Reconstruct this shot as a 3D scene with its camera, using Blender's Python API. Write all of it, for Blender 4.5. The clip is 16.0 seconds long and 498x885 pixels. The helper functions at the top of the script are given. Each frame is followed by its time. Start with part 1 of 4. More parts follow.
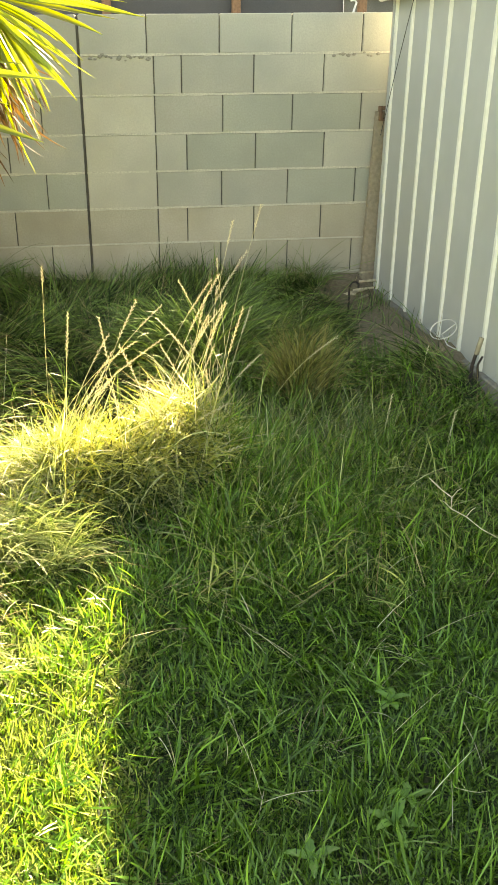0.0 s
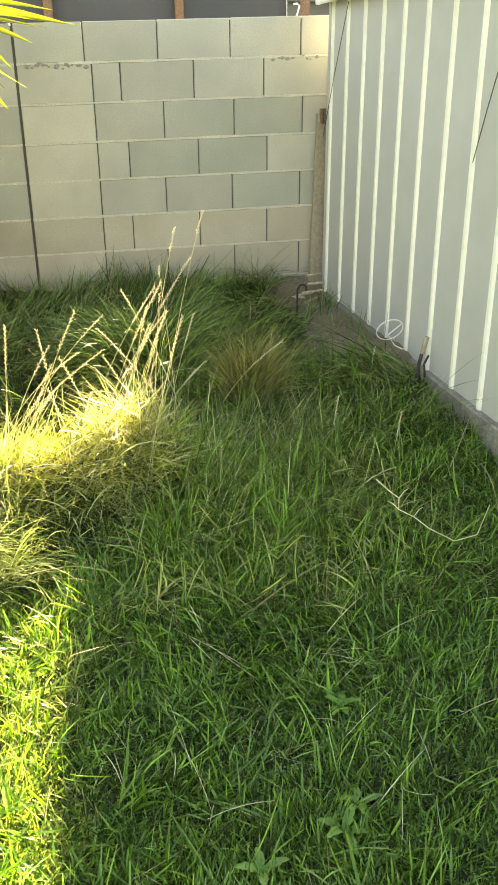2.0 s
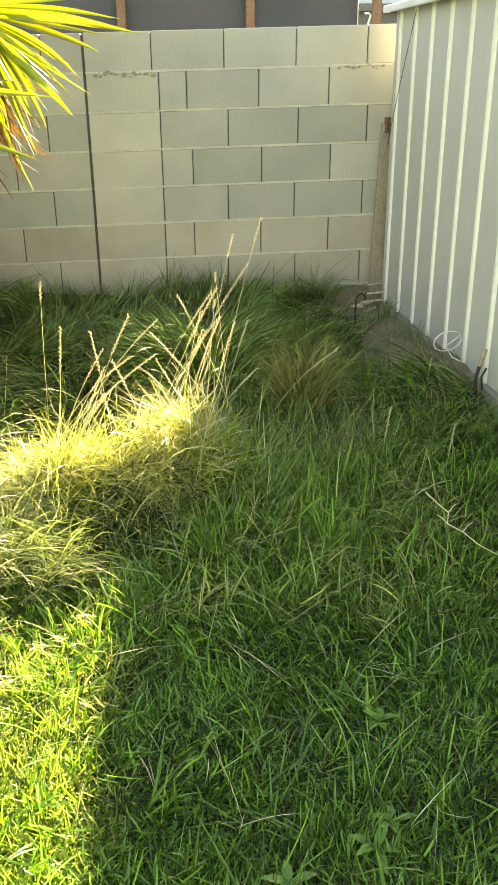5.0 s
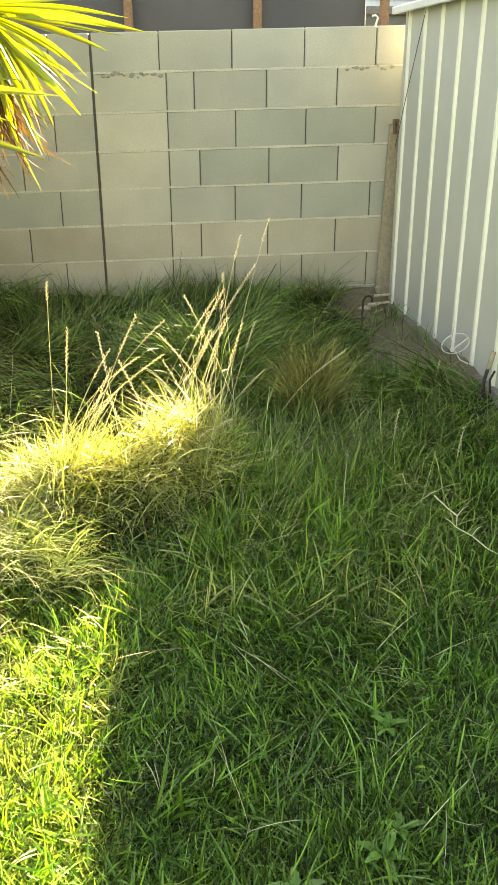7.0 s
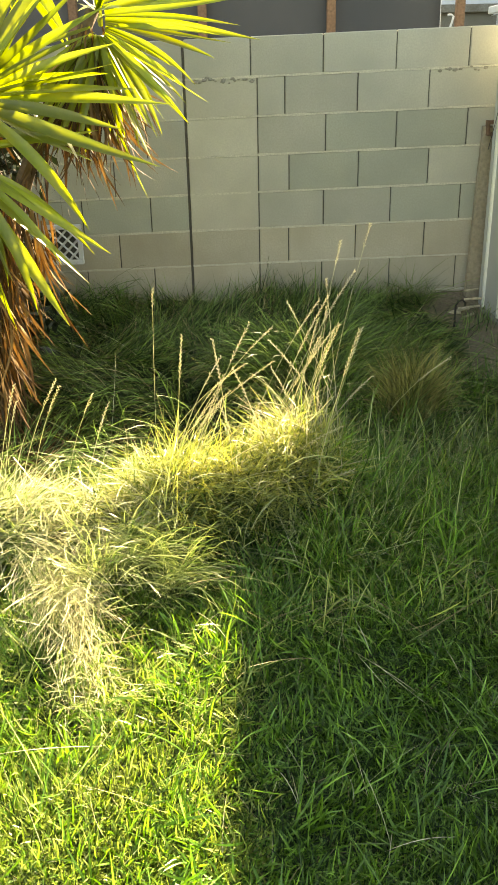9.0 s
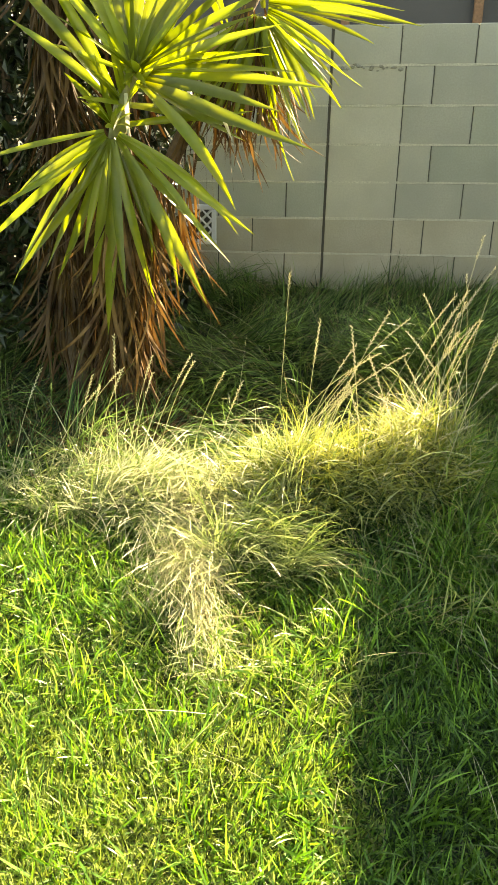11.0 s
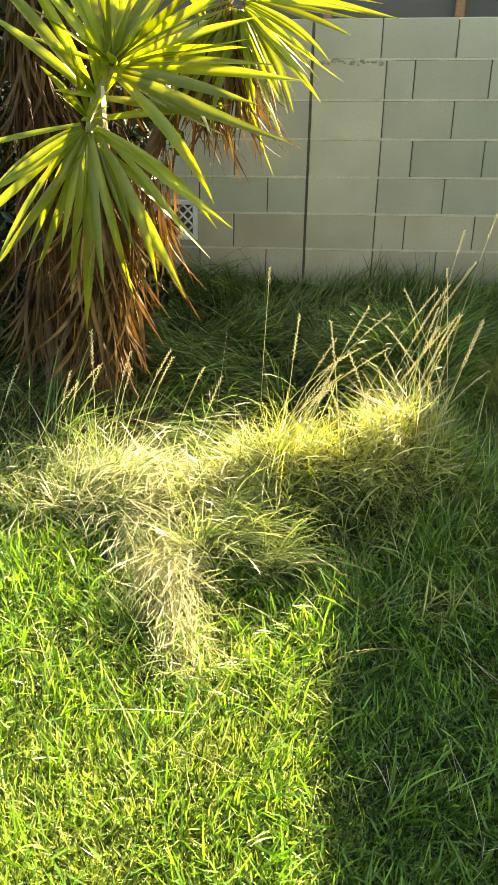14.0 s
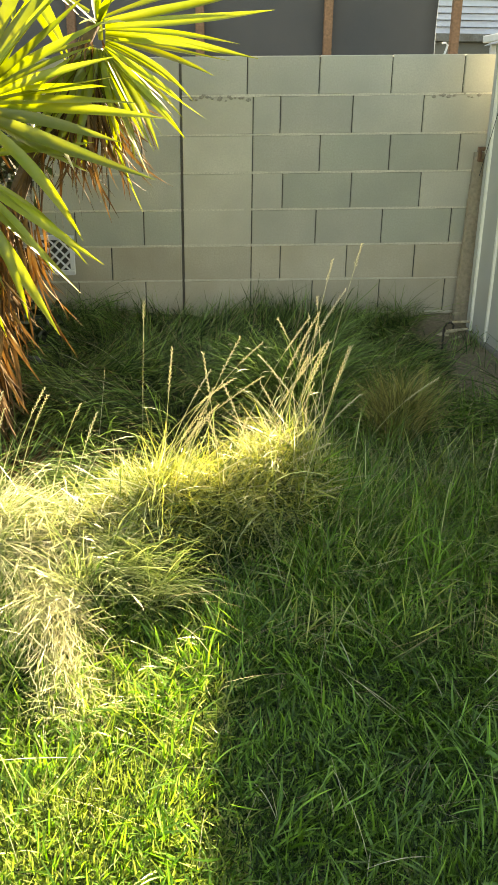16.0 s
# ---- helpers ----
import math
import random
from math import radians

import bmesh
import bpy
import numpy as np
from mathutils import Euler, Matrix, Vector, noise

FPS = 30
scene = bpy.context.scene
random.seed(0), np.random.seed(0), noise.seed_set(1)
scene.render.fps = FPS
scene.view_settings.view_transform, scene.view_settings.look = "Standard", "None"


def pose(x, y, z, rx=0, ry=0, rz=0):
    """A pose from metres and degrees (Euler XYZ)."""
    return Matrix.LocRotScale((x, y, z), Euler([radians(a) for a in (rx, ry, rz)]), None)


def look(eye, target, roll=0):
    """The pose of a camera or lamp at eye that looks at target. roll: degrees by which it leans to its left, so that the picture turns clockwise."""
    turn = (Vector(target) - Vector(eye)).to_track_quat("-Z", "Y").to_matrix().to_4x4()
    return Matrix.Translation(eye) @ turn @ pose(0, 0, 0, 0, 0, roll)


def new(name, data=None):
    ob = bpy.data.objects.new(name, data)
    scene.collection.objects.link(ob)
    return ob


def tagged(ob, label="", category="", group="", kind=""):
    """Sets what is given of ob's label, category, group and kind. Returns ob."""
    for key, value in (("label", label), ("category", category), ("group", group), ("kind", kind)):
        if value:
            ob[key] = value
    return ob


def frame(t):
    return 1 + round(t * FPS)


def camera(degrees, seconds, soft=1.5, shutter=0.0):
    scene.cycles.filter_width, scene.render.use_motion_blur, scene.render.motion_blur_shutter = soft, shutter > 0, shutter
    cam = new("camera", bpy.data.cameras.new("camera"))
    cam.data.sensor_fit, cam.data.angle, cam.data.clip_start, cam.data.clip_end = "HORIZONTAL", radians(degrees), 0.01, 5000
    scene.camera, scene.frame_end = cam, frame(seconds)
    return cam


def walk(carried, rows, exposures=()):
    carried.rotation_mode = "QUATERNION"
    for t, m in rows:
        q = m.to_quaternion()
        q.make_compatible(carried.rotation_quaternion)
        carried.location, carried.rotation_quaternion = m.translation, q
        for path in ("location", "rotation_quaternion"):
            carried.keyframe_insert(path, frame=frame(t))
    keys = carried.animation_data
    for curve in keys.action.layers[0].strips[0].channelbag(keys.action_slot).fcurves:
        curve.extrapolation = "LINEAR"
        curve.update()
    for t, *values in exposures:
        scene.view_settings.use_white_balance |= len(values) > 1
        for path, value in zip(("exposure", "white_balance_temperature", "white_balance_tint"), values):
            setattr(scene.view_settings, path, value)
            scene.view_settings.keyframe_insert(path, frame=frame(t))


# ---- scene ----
cam = camera(32.9, 16.0, soft=0.6)
PATH = [
    (0, (0.444, -0.189, 1.145), (0.634, 1.624, 0.321), 0.7),
    (0.5, (0.466, -0.189, 1.145), (0.692, 1.621, 0.325), 0.4),
    (1, (0.486, -0.204, 1.15), (0.734, 1.609, 0.342), -0.0),
    (1.5, (0.505, -0.179, 1.145), (0.782, 1.632, 0.343), -0.3),
    (2, (0.52, -0.174, 1.146), (0.788, 1.633, 0.331), -0.5),
    (2.5, (0.528, -0.174, 1.143), (0.793, 1.637, 0.339), -0.4),
    (3, (0.534, -0.172, 1.147), (0.807, 1.636, 0.338), -0.4),
    (3.5, (0.527, -0.168, 1.146), (0.784, 1.642, 0.336), -0.6),
    (4, (0.545, -0.158, 1.14), (0.748, 1.657, 0.325), -0.8),
    (4.5, (0.565, -0.152, 1.137), (0.689, 1.672, 0.325), -0.9),
    (4.7, (0.564, -0.171, 1.138), (0.688, 1.657, 0.338), -0.5),
    (6.8, (0.552, -0.157, 1.129), (0.682, 1.677, 0.342), -0.3),
    (7, (0.551, -0.152, 1.127), (0.669, 1.682, 0.337), -0.2),
    (7.5, (0.549, -0.151, 1.122), (0.66, 1.685, 0.337), -0.3),
    (8, (0.545, -0.136, 1.126), (0.629, 1.695, 0.324), -0.5),
    (8.5, (0.445, -0.131, 1.144), (0.506, 1.695, 0.33), -0.6),
    (9, (0.34, -0.126, 1.145), (0.338, 1.713, 0.359), -1.3),
    (9.5, (0.288, -0.136, 1.147), (0.215, 1.704, 0.365), -0.4),
    (10, (0.245, -0.142, 1.146), (0.069, 1.69, 0.364), 0.3),
    (10.2, (0.219, -0.153, 1.141), (0.0, 1.667, 0.34), 0.8),
    (12.5, (0.237, -0.134, 1.124), (0.016, 1.682, 0.315), 1.2),
    (13, (0.236, -0.138, 1.122), (0.022, 1.68, 0.318), 1.2),
    (13.5, (0.237, -0.135, 1.124), (0.027, 1.684, 0.319), 1.2),
    (14, (0.246, -0.127, 1.12), (0.054, 1.69, 0.307), 1.1),
    (14.5, (0.252, -0.131, 1.128), (0.099, 1.694, 0.325), 1.1),
    (15, (0.264, -0.119, 1.12), (0.147, 1.719, 0.34), 1.0),
    (15.5, (0.3, -0.123, 1.135), (0.249, 1.728, 0.38), 1.0),
    (16, (0.328, -0.133, 1.136), (0.364, 1.722, 0.388), 0.8),
]
walk(cam, [(t, look(eye, target, roll)) for t, eye, target, roll in PATH], [(0.0, 3.54, 11800, 12), (1.0, 3.72, 11500, 14), (2.0, 3.72, 11200, 15), (3.5, 3.72, 10900, 15), (4.5, 3.60, 11400, 13), (7.0, 3.64, 11800, 13), (8.5, 3.52, 11600, 12), (9.0, 3.14, 11300, 11), (9.7, 3.0, 11200, 10), (12.5, 3.0, 10600, 8), (16.0, 3.05, 11000, 10)])

# ---------------------------------------------------------------- light
TO_SUN = Vector((0.766, 1.24, 1.0)).normalized()
world = bpy.data.worlds.new("sky")
scene.world = world
world.use_nodes = True
wn = world.node_tree
sky = wn.nodes.new("ShaderNodeTexSky")
sky.sky_type, sky.sun_disc = "NISHITA", False
sky.sun_elevation = math.asin(TO_SUN.z)
sky.sun_rotation = math.atan2(TO_SUN.x, TO_SUN.y)
wn.links.new(sky.outputs[0], wn.nodes["Background"].inputs[0])
wn.nodes["Background"].inputs[1].default_value = 0.066
sun_data = bpy.data.lights.new("sun", "SUN")
sun_data.energy, sun_data.angle, sun_data.color = 5.0, radians(1.0), (1.0, 0.95, 0.85)
new("sun", sun_data).matrix_world = look(TO_SUN * 30, (0, 0, 0))


# ---------------------------------------------------------------- materials
def mat(name, base, rough=0.8, metal=0.0, grain=60.0, vary=0.25, bump=0.2, stain=3.0, stain_to=None, stain_amount=0.35,
        tint=0.0, island=None, through_light=0.0, through_colour=None, spec=0.5, bump_distance=0.004, skew=1.0):
    """A surface with variation at two scales. tint: how far objects differ; island: a second colour for loose pieces."""
    m = bpy.data.materials.new(name)
    m.use_nodes = True
    nt, N, L = m.node_tree, m.node_tree.nodes, m.node_tree.links
    b = N["Principled BSDF"]
    b.inputs["Roughness"].default_value, b.inputs["Metallic"].default_value = rough, metal
    b.inputs["Specular IOR Level"].default_value = spec
    coord = N.new("ShaderNodeNewGeometry")

    def ramp_noise(scale, lo, hi, detail=5.0):
        n = N.new("ShaderNodeTexNoise")
        n.inputs["Scale"].default_value, n.inputs["Detail"].default_value = scale, detail
        L.new(coord.outputs["Position"], n.inputs["Vector"])
        r = N.new("ShaderNodeMapRange")
        r.inputs[1].default_value, r.inputs[2].default_value = 0.3, 0.7
        r.inputs[3].default_value, r.inputs[4].default_value = lo, hi
        L.new(n.outputs[0], r.inputs[0])
        return n, r.outputs[0]

    def mixed(kind, fac, a, c):
        x = N.new("ShaderNodeMix")
        x.data_type, x.blend_type = "RGBA", kind
        for slot, v in ((0, fac), (6, a), (7, c)):
            if isinstance(v, (int, float)):
                x.inputs[slot].default_value = v
            elif isinstance(v, tuple):
                x.inputs[slot].default_value = (*v, 1)
            else:
                L.new(v, x.inputs[slot])
        return x.outputs[2]

    colour = base
    if island:
        geo = N.new("ShaderNodeNewGeometry")
        tone = N.new("ShaderNodeMath")
        tone.operation = "POWER"
        tone.inputs[1].default_value = skew
        L.new(geo.outputs["Random Per Island"], tone.inputs[0])
        colour = mixed("MIX", tone.outputs[0], base, island)
    fine, fac = ramp_noise(grain, 1 - vary, 1 + vary)
    grey = N.new("ShaderNodeCombineColor")
    for i in range(3):
        L.new(fac, grey.inputs[i])
    colour = mixed("MULTIPLY", 1.0, colour, grey.outputs[0])
    _, fac2 = ramp_noise(stain, 0.0, stain_amount, 6.0)
    colour = mixed("MIX", fac2, colour, stain_to or tuple(v * 0.6 for v in base))
    if tint:
        info = N.new("ShaderNodeObjectInfo")
        r = N.new("ShaderNodeMapRange")
        r.inputs[3].default_value, r.inputs[4].default_value = 1 - tint, 1 + tint
        L.new(info.outputs["Random"], r.inputs[0])
        g2 = N.new("ShaderNodeCombineColor")
        for i in range(3):
            L.new(r.outputs[0], g2.inputs[i])
        colour = mixed("MULTIPLY", 1.0, colour, g2.outputs[0])
    L.new(colour, b.inputs["Base Color"])
    if bump:
        bp = N.new("ShaderNodeBump")
        bp.inputs["Strength"].default_value, bp.inputs["Distance"].default_value = bump, bump_distance
        L.new(fine.outputs[0], bp.inputs["Height"])
        L.new(bp.outputs[0], b.inputs["Normal"])
    if through_light:
        tr = N.new("ShaderNodeBsdfTranslucent")
        L.new(mixed("MULTIPLY", 1.0, colour, through_colour or (1.0, 1.0, 1.0)), tr.inputs[0])
        ms = N.new("ShaderNodeMixShader")
        ms.inputs[0].default_value = through_light
        L.new(b.outputs[0], ms.inputs[1])
        L.new(tr.outputs[0], ms.inputs[2])
        L.new(ms.outputs[0], N["Material Output"].inputs[0])
    return m


M = {
    "soil": mat("soil", (0.23, 0.185, 0.125), 0.95, grain=70, vary=0.45, bump=0.9, stain=2.0, stain_to=(0.08, 0.06, 0.035), stain_amount=0.8, bump_distance=0.012),
    "ground": mat("grassy_earth", (0.018, 0.034, 0.009), 0.95, grain=60, vary=0.4, bump=0.8, stain=1.7, stain_to=(0.032, 0.036, 0.013), stain_amount=0.7, bump_distance=0.012),
    "block": mat("concrete_block", (0.47, 0.465, 0.385), 0.92, grain=110, vary=0.08, bump=0.3, stain=2.6, stain_to=(0.35, 0.355, 0.305), stain_amount=0.85, tint=0.09),
    "block_pale": mat("pale_block", (0.56, 0.545, 0.445), 0.92, grain=110, vary=0.08, bump=0.3, stain=3.2, stain_to=(0.43, 0.42, 0.345), stain_amount=0.8, tint=0.06),
    "block_green": mat("greenish_block", (0.40, 0.415, 0.34), 0.92, grain=110, vary=0.08, bump=0.3, stain=3.0, stain_to=(0.31, 0.325, 0.275), stain_amount=0.8, tint=0.06),
    # warm tint holds both earth stains and light bounced off the ground
    "block_warm": mat("earth_and_bounce_block", (0.48, 0.455, 0.36), 0.92, grain=110, vary=0.09, bump=0.3, stain=3.5, stain_to=(0.38, 0.34, 0.255), stain_amount=0.8, tint=0.07),
    "crumb": mat("crumbled_mortar", (0.33, 0.315, 0.265), 0.95, grain=200, vary=0.3, bump=0.6),
    "mortar": mat("mortar", (0.60, 0.585, 0.48), 0.95, grain=120, vary=0.2, bump=0.6, stain=6),
    "joint": mat("weathered_joint", (0.10, 0.095, 0.08), 0.95, grain=120, vary=0.3, bump=0.6),
    "shed": mat("painted_steel", (0.43, 0.45, 0.42), 0.42, grain=9, vary=0.04, bump=0.04, stain=1.6, stain_to=(0.36, 0.375, 0.33), stain_amount=0.5, spec=0.4),
    "rib": mat("cream_steel", (0.78, 0.79, 0.70), 0.45, grain=30, vary=0.06, bump=0.03, stain=3, stain_to=(0.6, 0.6, 0.5)),
    "trim": mat("white_trim", (0.75, 0.77, 0.78), 0.4, grain=30, vary=0.06, bump=0.03),
    "rail": mat("base_rail", (0.22, 0.22, 0.19), 0.7, grain=60, vary=0.3, bump=0.3, stain=8, stain_to=(0.12, 0.10, 0.07), stain_amount=0.7),
    "wood": mat("weathered_wood", (0.22, 0.125, 0.075), 0.8, grain=40, vary=0.3, bump=0.3, stain=5, tint=0.15),
    "board": mat("tan_board", (0.34, 0.29, 0.21), 0.85, grain=50, vary=0.2, bump=0.3, stain=4, stain_to=(0.22, 0.19, 0.14)),
    "screen": mat("screen_cloth", (0.055, 0.062, 0.070), 0.75, grain=300, vary=0.3, bump=0.1, stain=1.5, stain_to=(0.085, 0.085, 0.085), stain_amount=0.7),
    "siding": mat("pale_siding", (0.62, 0.66, 0.72), 0.6, grain=20, vary=0.06, bump=0.02),
    "house": mat("shade_toned_stucco", (0.20, 0.20, 0.17), 0.9, grain=60, vary=0.15, bump=0.2),
    "leaf": mat("yucca_leaf", (0.155, 0.215, 0.024), 0.33, grain=25, vary=0.15, bump=0.05, stain=7, stain_to=(0.27, 0.275, 0.03), stain_amount=0.7, tint=0.4, through_light=0.37, through_colour=(1.6, 1.6, 0.75), spec=0.6),
    "sheath": mat("leaf_base", (0.20, 0.25, 0.07), 0.5, grain=40, vary=0.3, bump=0.5, stain=12, stain_to=(0.14, 0.10, 0.04), stain_amount=0.8, bump_distance=0.008),
    "dead": mat("dead_leaf", (0.060, 0.026, 0.008), 0.65, grain=30, vary=0.3, bump=0.15, stain=9, stain_to=(0.36, 0.225, 0.095), stain_amount=0.65, tint=0.6, through_light=0.13, through_colour=(1.3, 1.0, 0.6), spec=0.25),
    "bleached": mat("bleached_sheath", (0.66, 0.66, 0.50), 0.5, grain=60, vary=0.12, bump=0.1, stain=14, stain_to=(0.5, 0.42, 0.25), stain_amount=0.4, through_light=0.35),
    "bark": mat("yucca_bark", (0.12, 0.085, 0.055), 0.9, grain=40, vary=0.4, bump=0.8, stain=6, bump_distance=0.01),
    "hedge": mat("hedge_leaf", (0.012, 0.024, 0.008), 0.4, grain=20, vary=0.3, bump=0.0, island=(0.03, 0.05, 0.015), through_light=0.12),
    "lawn": mat("lawn_blade", (0.016, 0.070, 0.007), 0.30, grain=14, vary=0.15, bump=0.0, island=(0.19, 0.40, 0.098), stain=2.2, stain_to=(0.13, 0.20, 0.03), stain_amount=0.2, through_light=0.40, through_colour=(2.0, 2.0, 0.65), spec=0.45, skew=1.35),
    # the next two are near black: shade between blades is put into their colour
    "under": mat("gap_shade_blade", (0.005, 0.020, 0.003), 0.6, grain=14, vary=0.2, bump=0.0, island=(0.026, 0.070, 0.010), stain=3, stain_to=(0.030, 0.026, 0.010), through_light=0.06, spec=0.25, skew=1.5),
    "core": mat("hollow_shade_blade", (0.006, 0.022, 0.004), 0.7, grain=14, vary=0.2, bump=0.0, island=(0.040, 0.095, 0.014), stain=3, stain_to=(0.035, 0.045, 0.012), stain_amount=0.4, spec=0.2),
    # lawn blade copy with sunlit brightness put into its colour
    "brightened": mat("brightened_blade", (0.10, 0.185, 0.016), 0.34, grain=14, vary=0.12, bump=0.0, island=(0.45, 0.55, 0.19), stain=3.5, stain_to=(0.42, 0.42, 0.13), stain_amount=0.3, through_light=0.36, through_colour=(1.15, 1.2, 0.65), spec=0.55, skew=1.3),
    "thatch": mat("thatch_blade", (0.24, 0.19, 0.09), 0.6, grain=14, vary=0.2, bump=0.0, island=(0.50, 0.44, 0.25), stain=3, through_light=0.3),
    "tall": mat("tall_blade", (0.022, 0.075, 0.008), 0.30, grain=14, vary=0.15, bump=0.0, island=(0.66, 0.72, 0.40), stain=3.0, stain_to=(0.24, 0.34, 0.08), stain_amount=0.2, through_light=0.38, through_colour=(1.15, 1.2, 0.7), spec=0.6, skew=1.6),
    "gold": mat("golden_blade", (0.09, 0.14, 0.012), 0.36, grain=14, vary=0.2, bump=0.0, island=(0.68, 0.70, 0.26), stain=4.0, stain_to=(0.50, 0.46, 0.12), stain_amount=0.3, through_light=0.42, through_colour=(1.2, 1.2, 0.6), spec=0.55, skew=1.3),
    "straw": mat("straw_blade", (0.34, 0.33, 0.19), 0.34, grain=14, vary=0.2, bump=0.0, island=(0.82, 0.81, 0.62), stain=4, stain_to=(0.46, 0.44, 0.26), through_light=0.42, through_colour=(1.1, 1.12, 0.95), spec=0.55, skew=1.1),
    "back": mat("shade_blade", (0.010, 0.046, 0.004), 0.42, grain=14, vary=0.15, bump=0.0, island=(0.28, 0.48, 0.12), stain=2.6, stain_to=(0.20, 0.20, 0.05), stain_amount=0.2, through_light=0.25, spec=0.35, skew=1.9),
    "olive": mat("olive_blade", (0.055, 0.075, 0.012), 0.42, grain=14, vary=0.2, bump=0.0, island=(0.50, 0.47, 0.17), stain=6.0, stain_to=(0.26, 0.21, 0.07), stain_amount=0.3, through_light=0.25, spec=0.45, skew=1.2),
    "seed": mat("seed_straw", (0.72, 0.68, 0.48), 0.5, grain=80, vary=0.2, bump=0.0, through_light=0.45),
    "weed": mat("weed_leaf", (0.11, 0.27, 0.05), 0.45, grain=40, vary=0.15, bump=0.2, stain=9, through_light=0.35, through_colour=(1.6, 1.3, 0.5), tint=0.2),
    "iron": mat("rusty_iron", (0.05, 0.04, 0.035), 0.7, metal=0.3, grain=120, vary=0.4, bump=0.4),
    "wire": mat("white_wire", (0.70, 0.70, 0.66), 0.5, grain=80, vary=0.1, bump=0.0),
    "cable": mat("dark_cable", (0.06, 0.06, 0.055), 0.6, grain=80, vary=0.1, bump=0.0),
    "stick": mat("pale_stick", (0.45, 0.39, 0.27), 0.8, grain=50, vary=0.3, bump=0.3, tint=0.3),
}


# ---------------------------------------------------------------- building helpers
def mesh_of(name, bm, material, smooth=False):
    me = bpy.data.meshes.new(name)
    bm.to_mesh(me)
    bm.free()
    me.materials.append(material)
    if smooth:
        me.shade_smooth()
    return me


def part(name, bm, material, parent, label="", smooth=False):
    ob = new(name, mesh_of(name, bm, material, smooth) if isinstance(bm, bmesh.types.BMesh) else bm)
    ob.parent = parent
    if label:
        ob["label"] = label
    return ob


def thing(name, place=(0, 0, 0), label="", category="", group="", kind="", turn=0):
    ob = new(name)
    ob.matrix_world = pose(*place, 0, 0, turn)
    return tagged(ob, label, category, group, kind)


def box(lo, hi, bevel=0.0, bm=None):
    bm = bm or bmesh.new()
    made = bmesh.ops.create_cube(bm, size=1.0)["verts"]
    for v in made:
        v.co = Vector([lo[i] + (v.co[i] + 0.5) * (hi[i] - lo[i]) for i in range(3)])
    if bevel:
        edges = list({e for v in made for e in v.link_edges})
        bmesh.ops.bevel(bm, geom=edges, offset=bevel, segments=1, affect="EDGES")
    return bm


def tube(points, radius, sides=6, bm=None, taper=1.0):
    """A round rod along a line of points."""
    bm = bm or bmesh.new()
    pts = [Vector(p) for p in points]
    rings = []
    for i, p in enumerate(pts):
        d = (pts[min(i + 1, len(pts) - 1)] - pts[max(i - 1, 0)]).normalized()
        a = d.cross(Vector((0.3, 0.9, 0.2))).normalized()
        b = d.cross(a)
        r = radius * (1 + (taper - 1) * i / max(1, len(pts) - 1))
        rings.append([bm.verts.new(p + r * (math.cos(6.2832 * k / sides) * a + math.sin(6.2832 * k / sides) * b)) for k in range(sides)])
    for r0, r1 in zip(rings, rings[1:]):
        for k in range(sides):
            bm.faces.new((r0[k], r0[(k + 1) % sides], r1[(k + 1) % sides], r1[k]))
    bm.faces.new(rings[0][::-1])
    bm.faces.new(rings[-1])
    return bm


def smooth_step(a, b, v):
    u = np.clip((np.asarray(v, float) - a) / (b - a), 0, 1)
    return u * u * (3 - 2 * u)


def ground_height(x, y):
    """The soil, which rises towards the wall and the shed."""
    x, y = np.asarray(x, float), np.asarray(y, float)
    z = np.interp(y, [0.0, 1.2, 2.3, 3.2, 4.3, 5.0, 9.0], [-0.50, -0.475, -0.41, -0.27, -0.15, -0.08, -0.05])
    z = z + 0.14 * smooth_step(1.15, 1.8, x) * smooth_step(1.6, 2.8, y) * (1 - smooth_step(3.2, 4.6, y))
    z = z + 0.012 * np.sin(5.1 * x + 1.3) * np.cos(4.3 * y) + 0.008 * np.sin(11 * x - 7 * y)
    return z


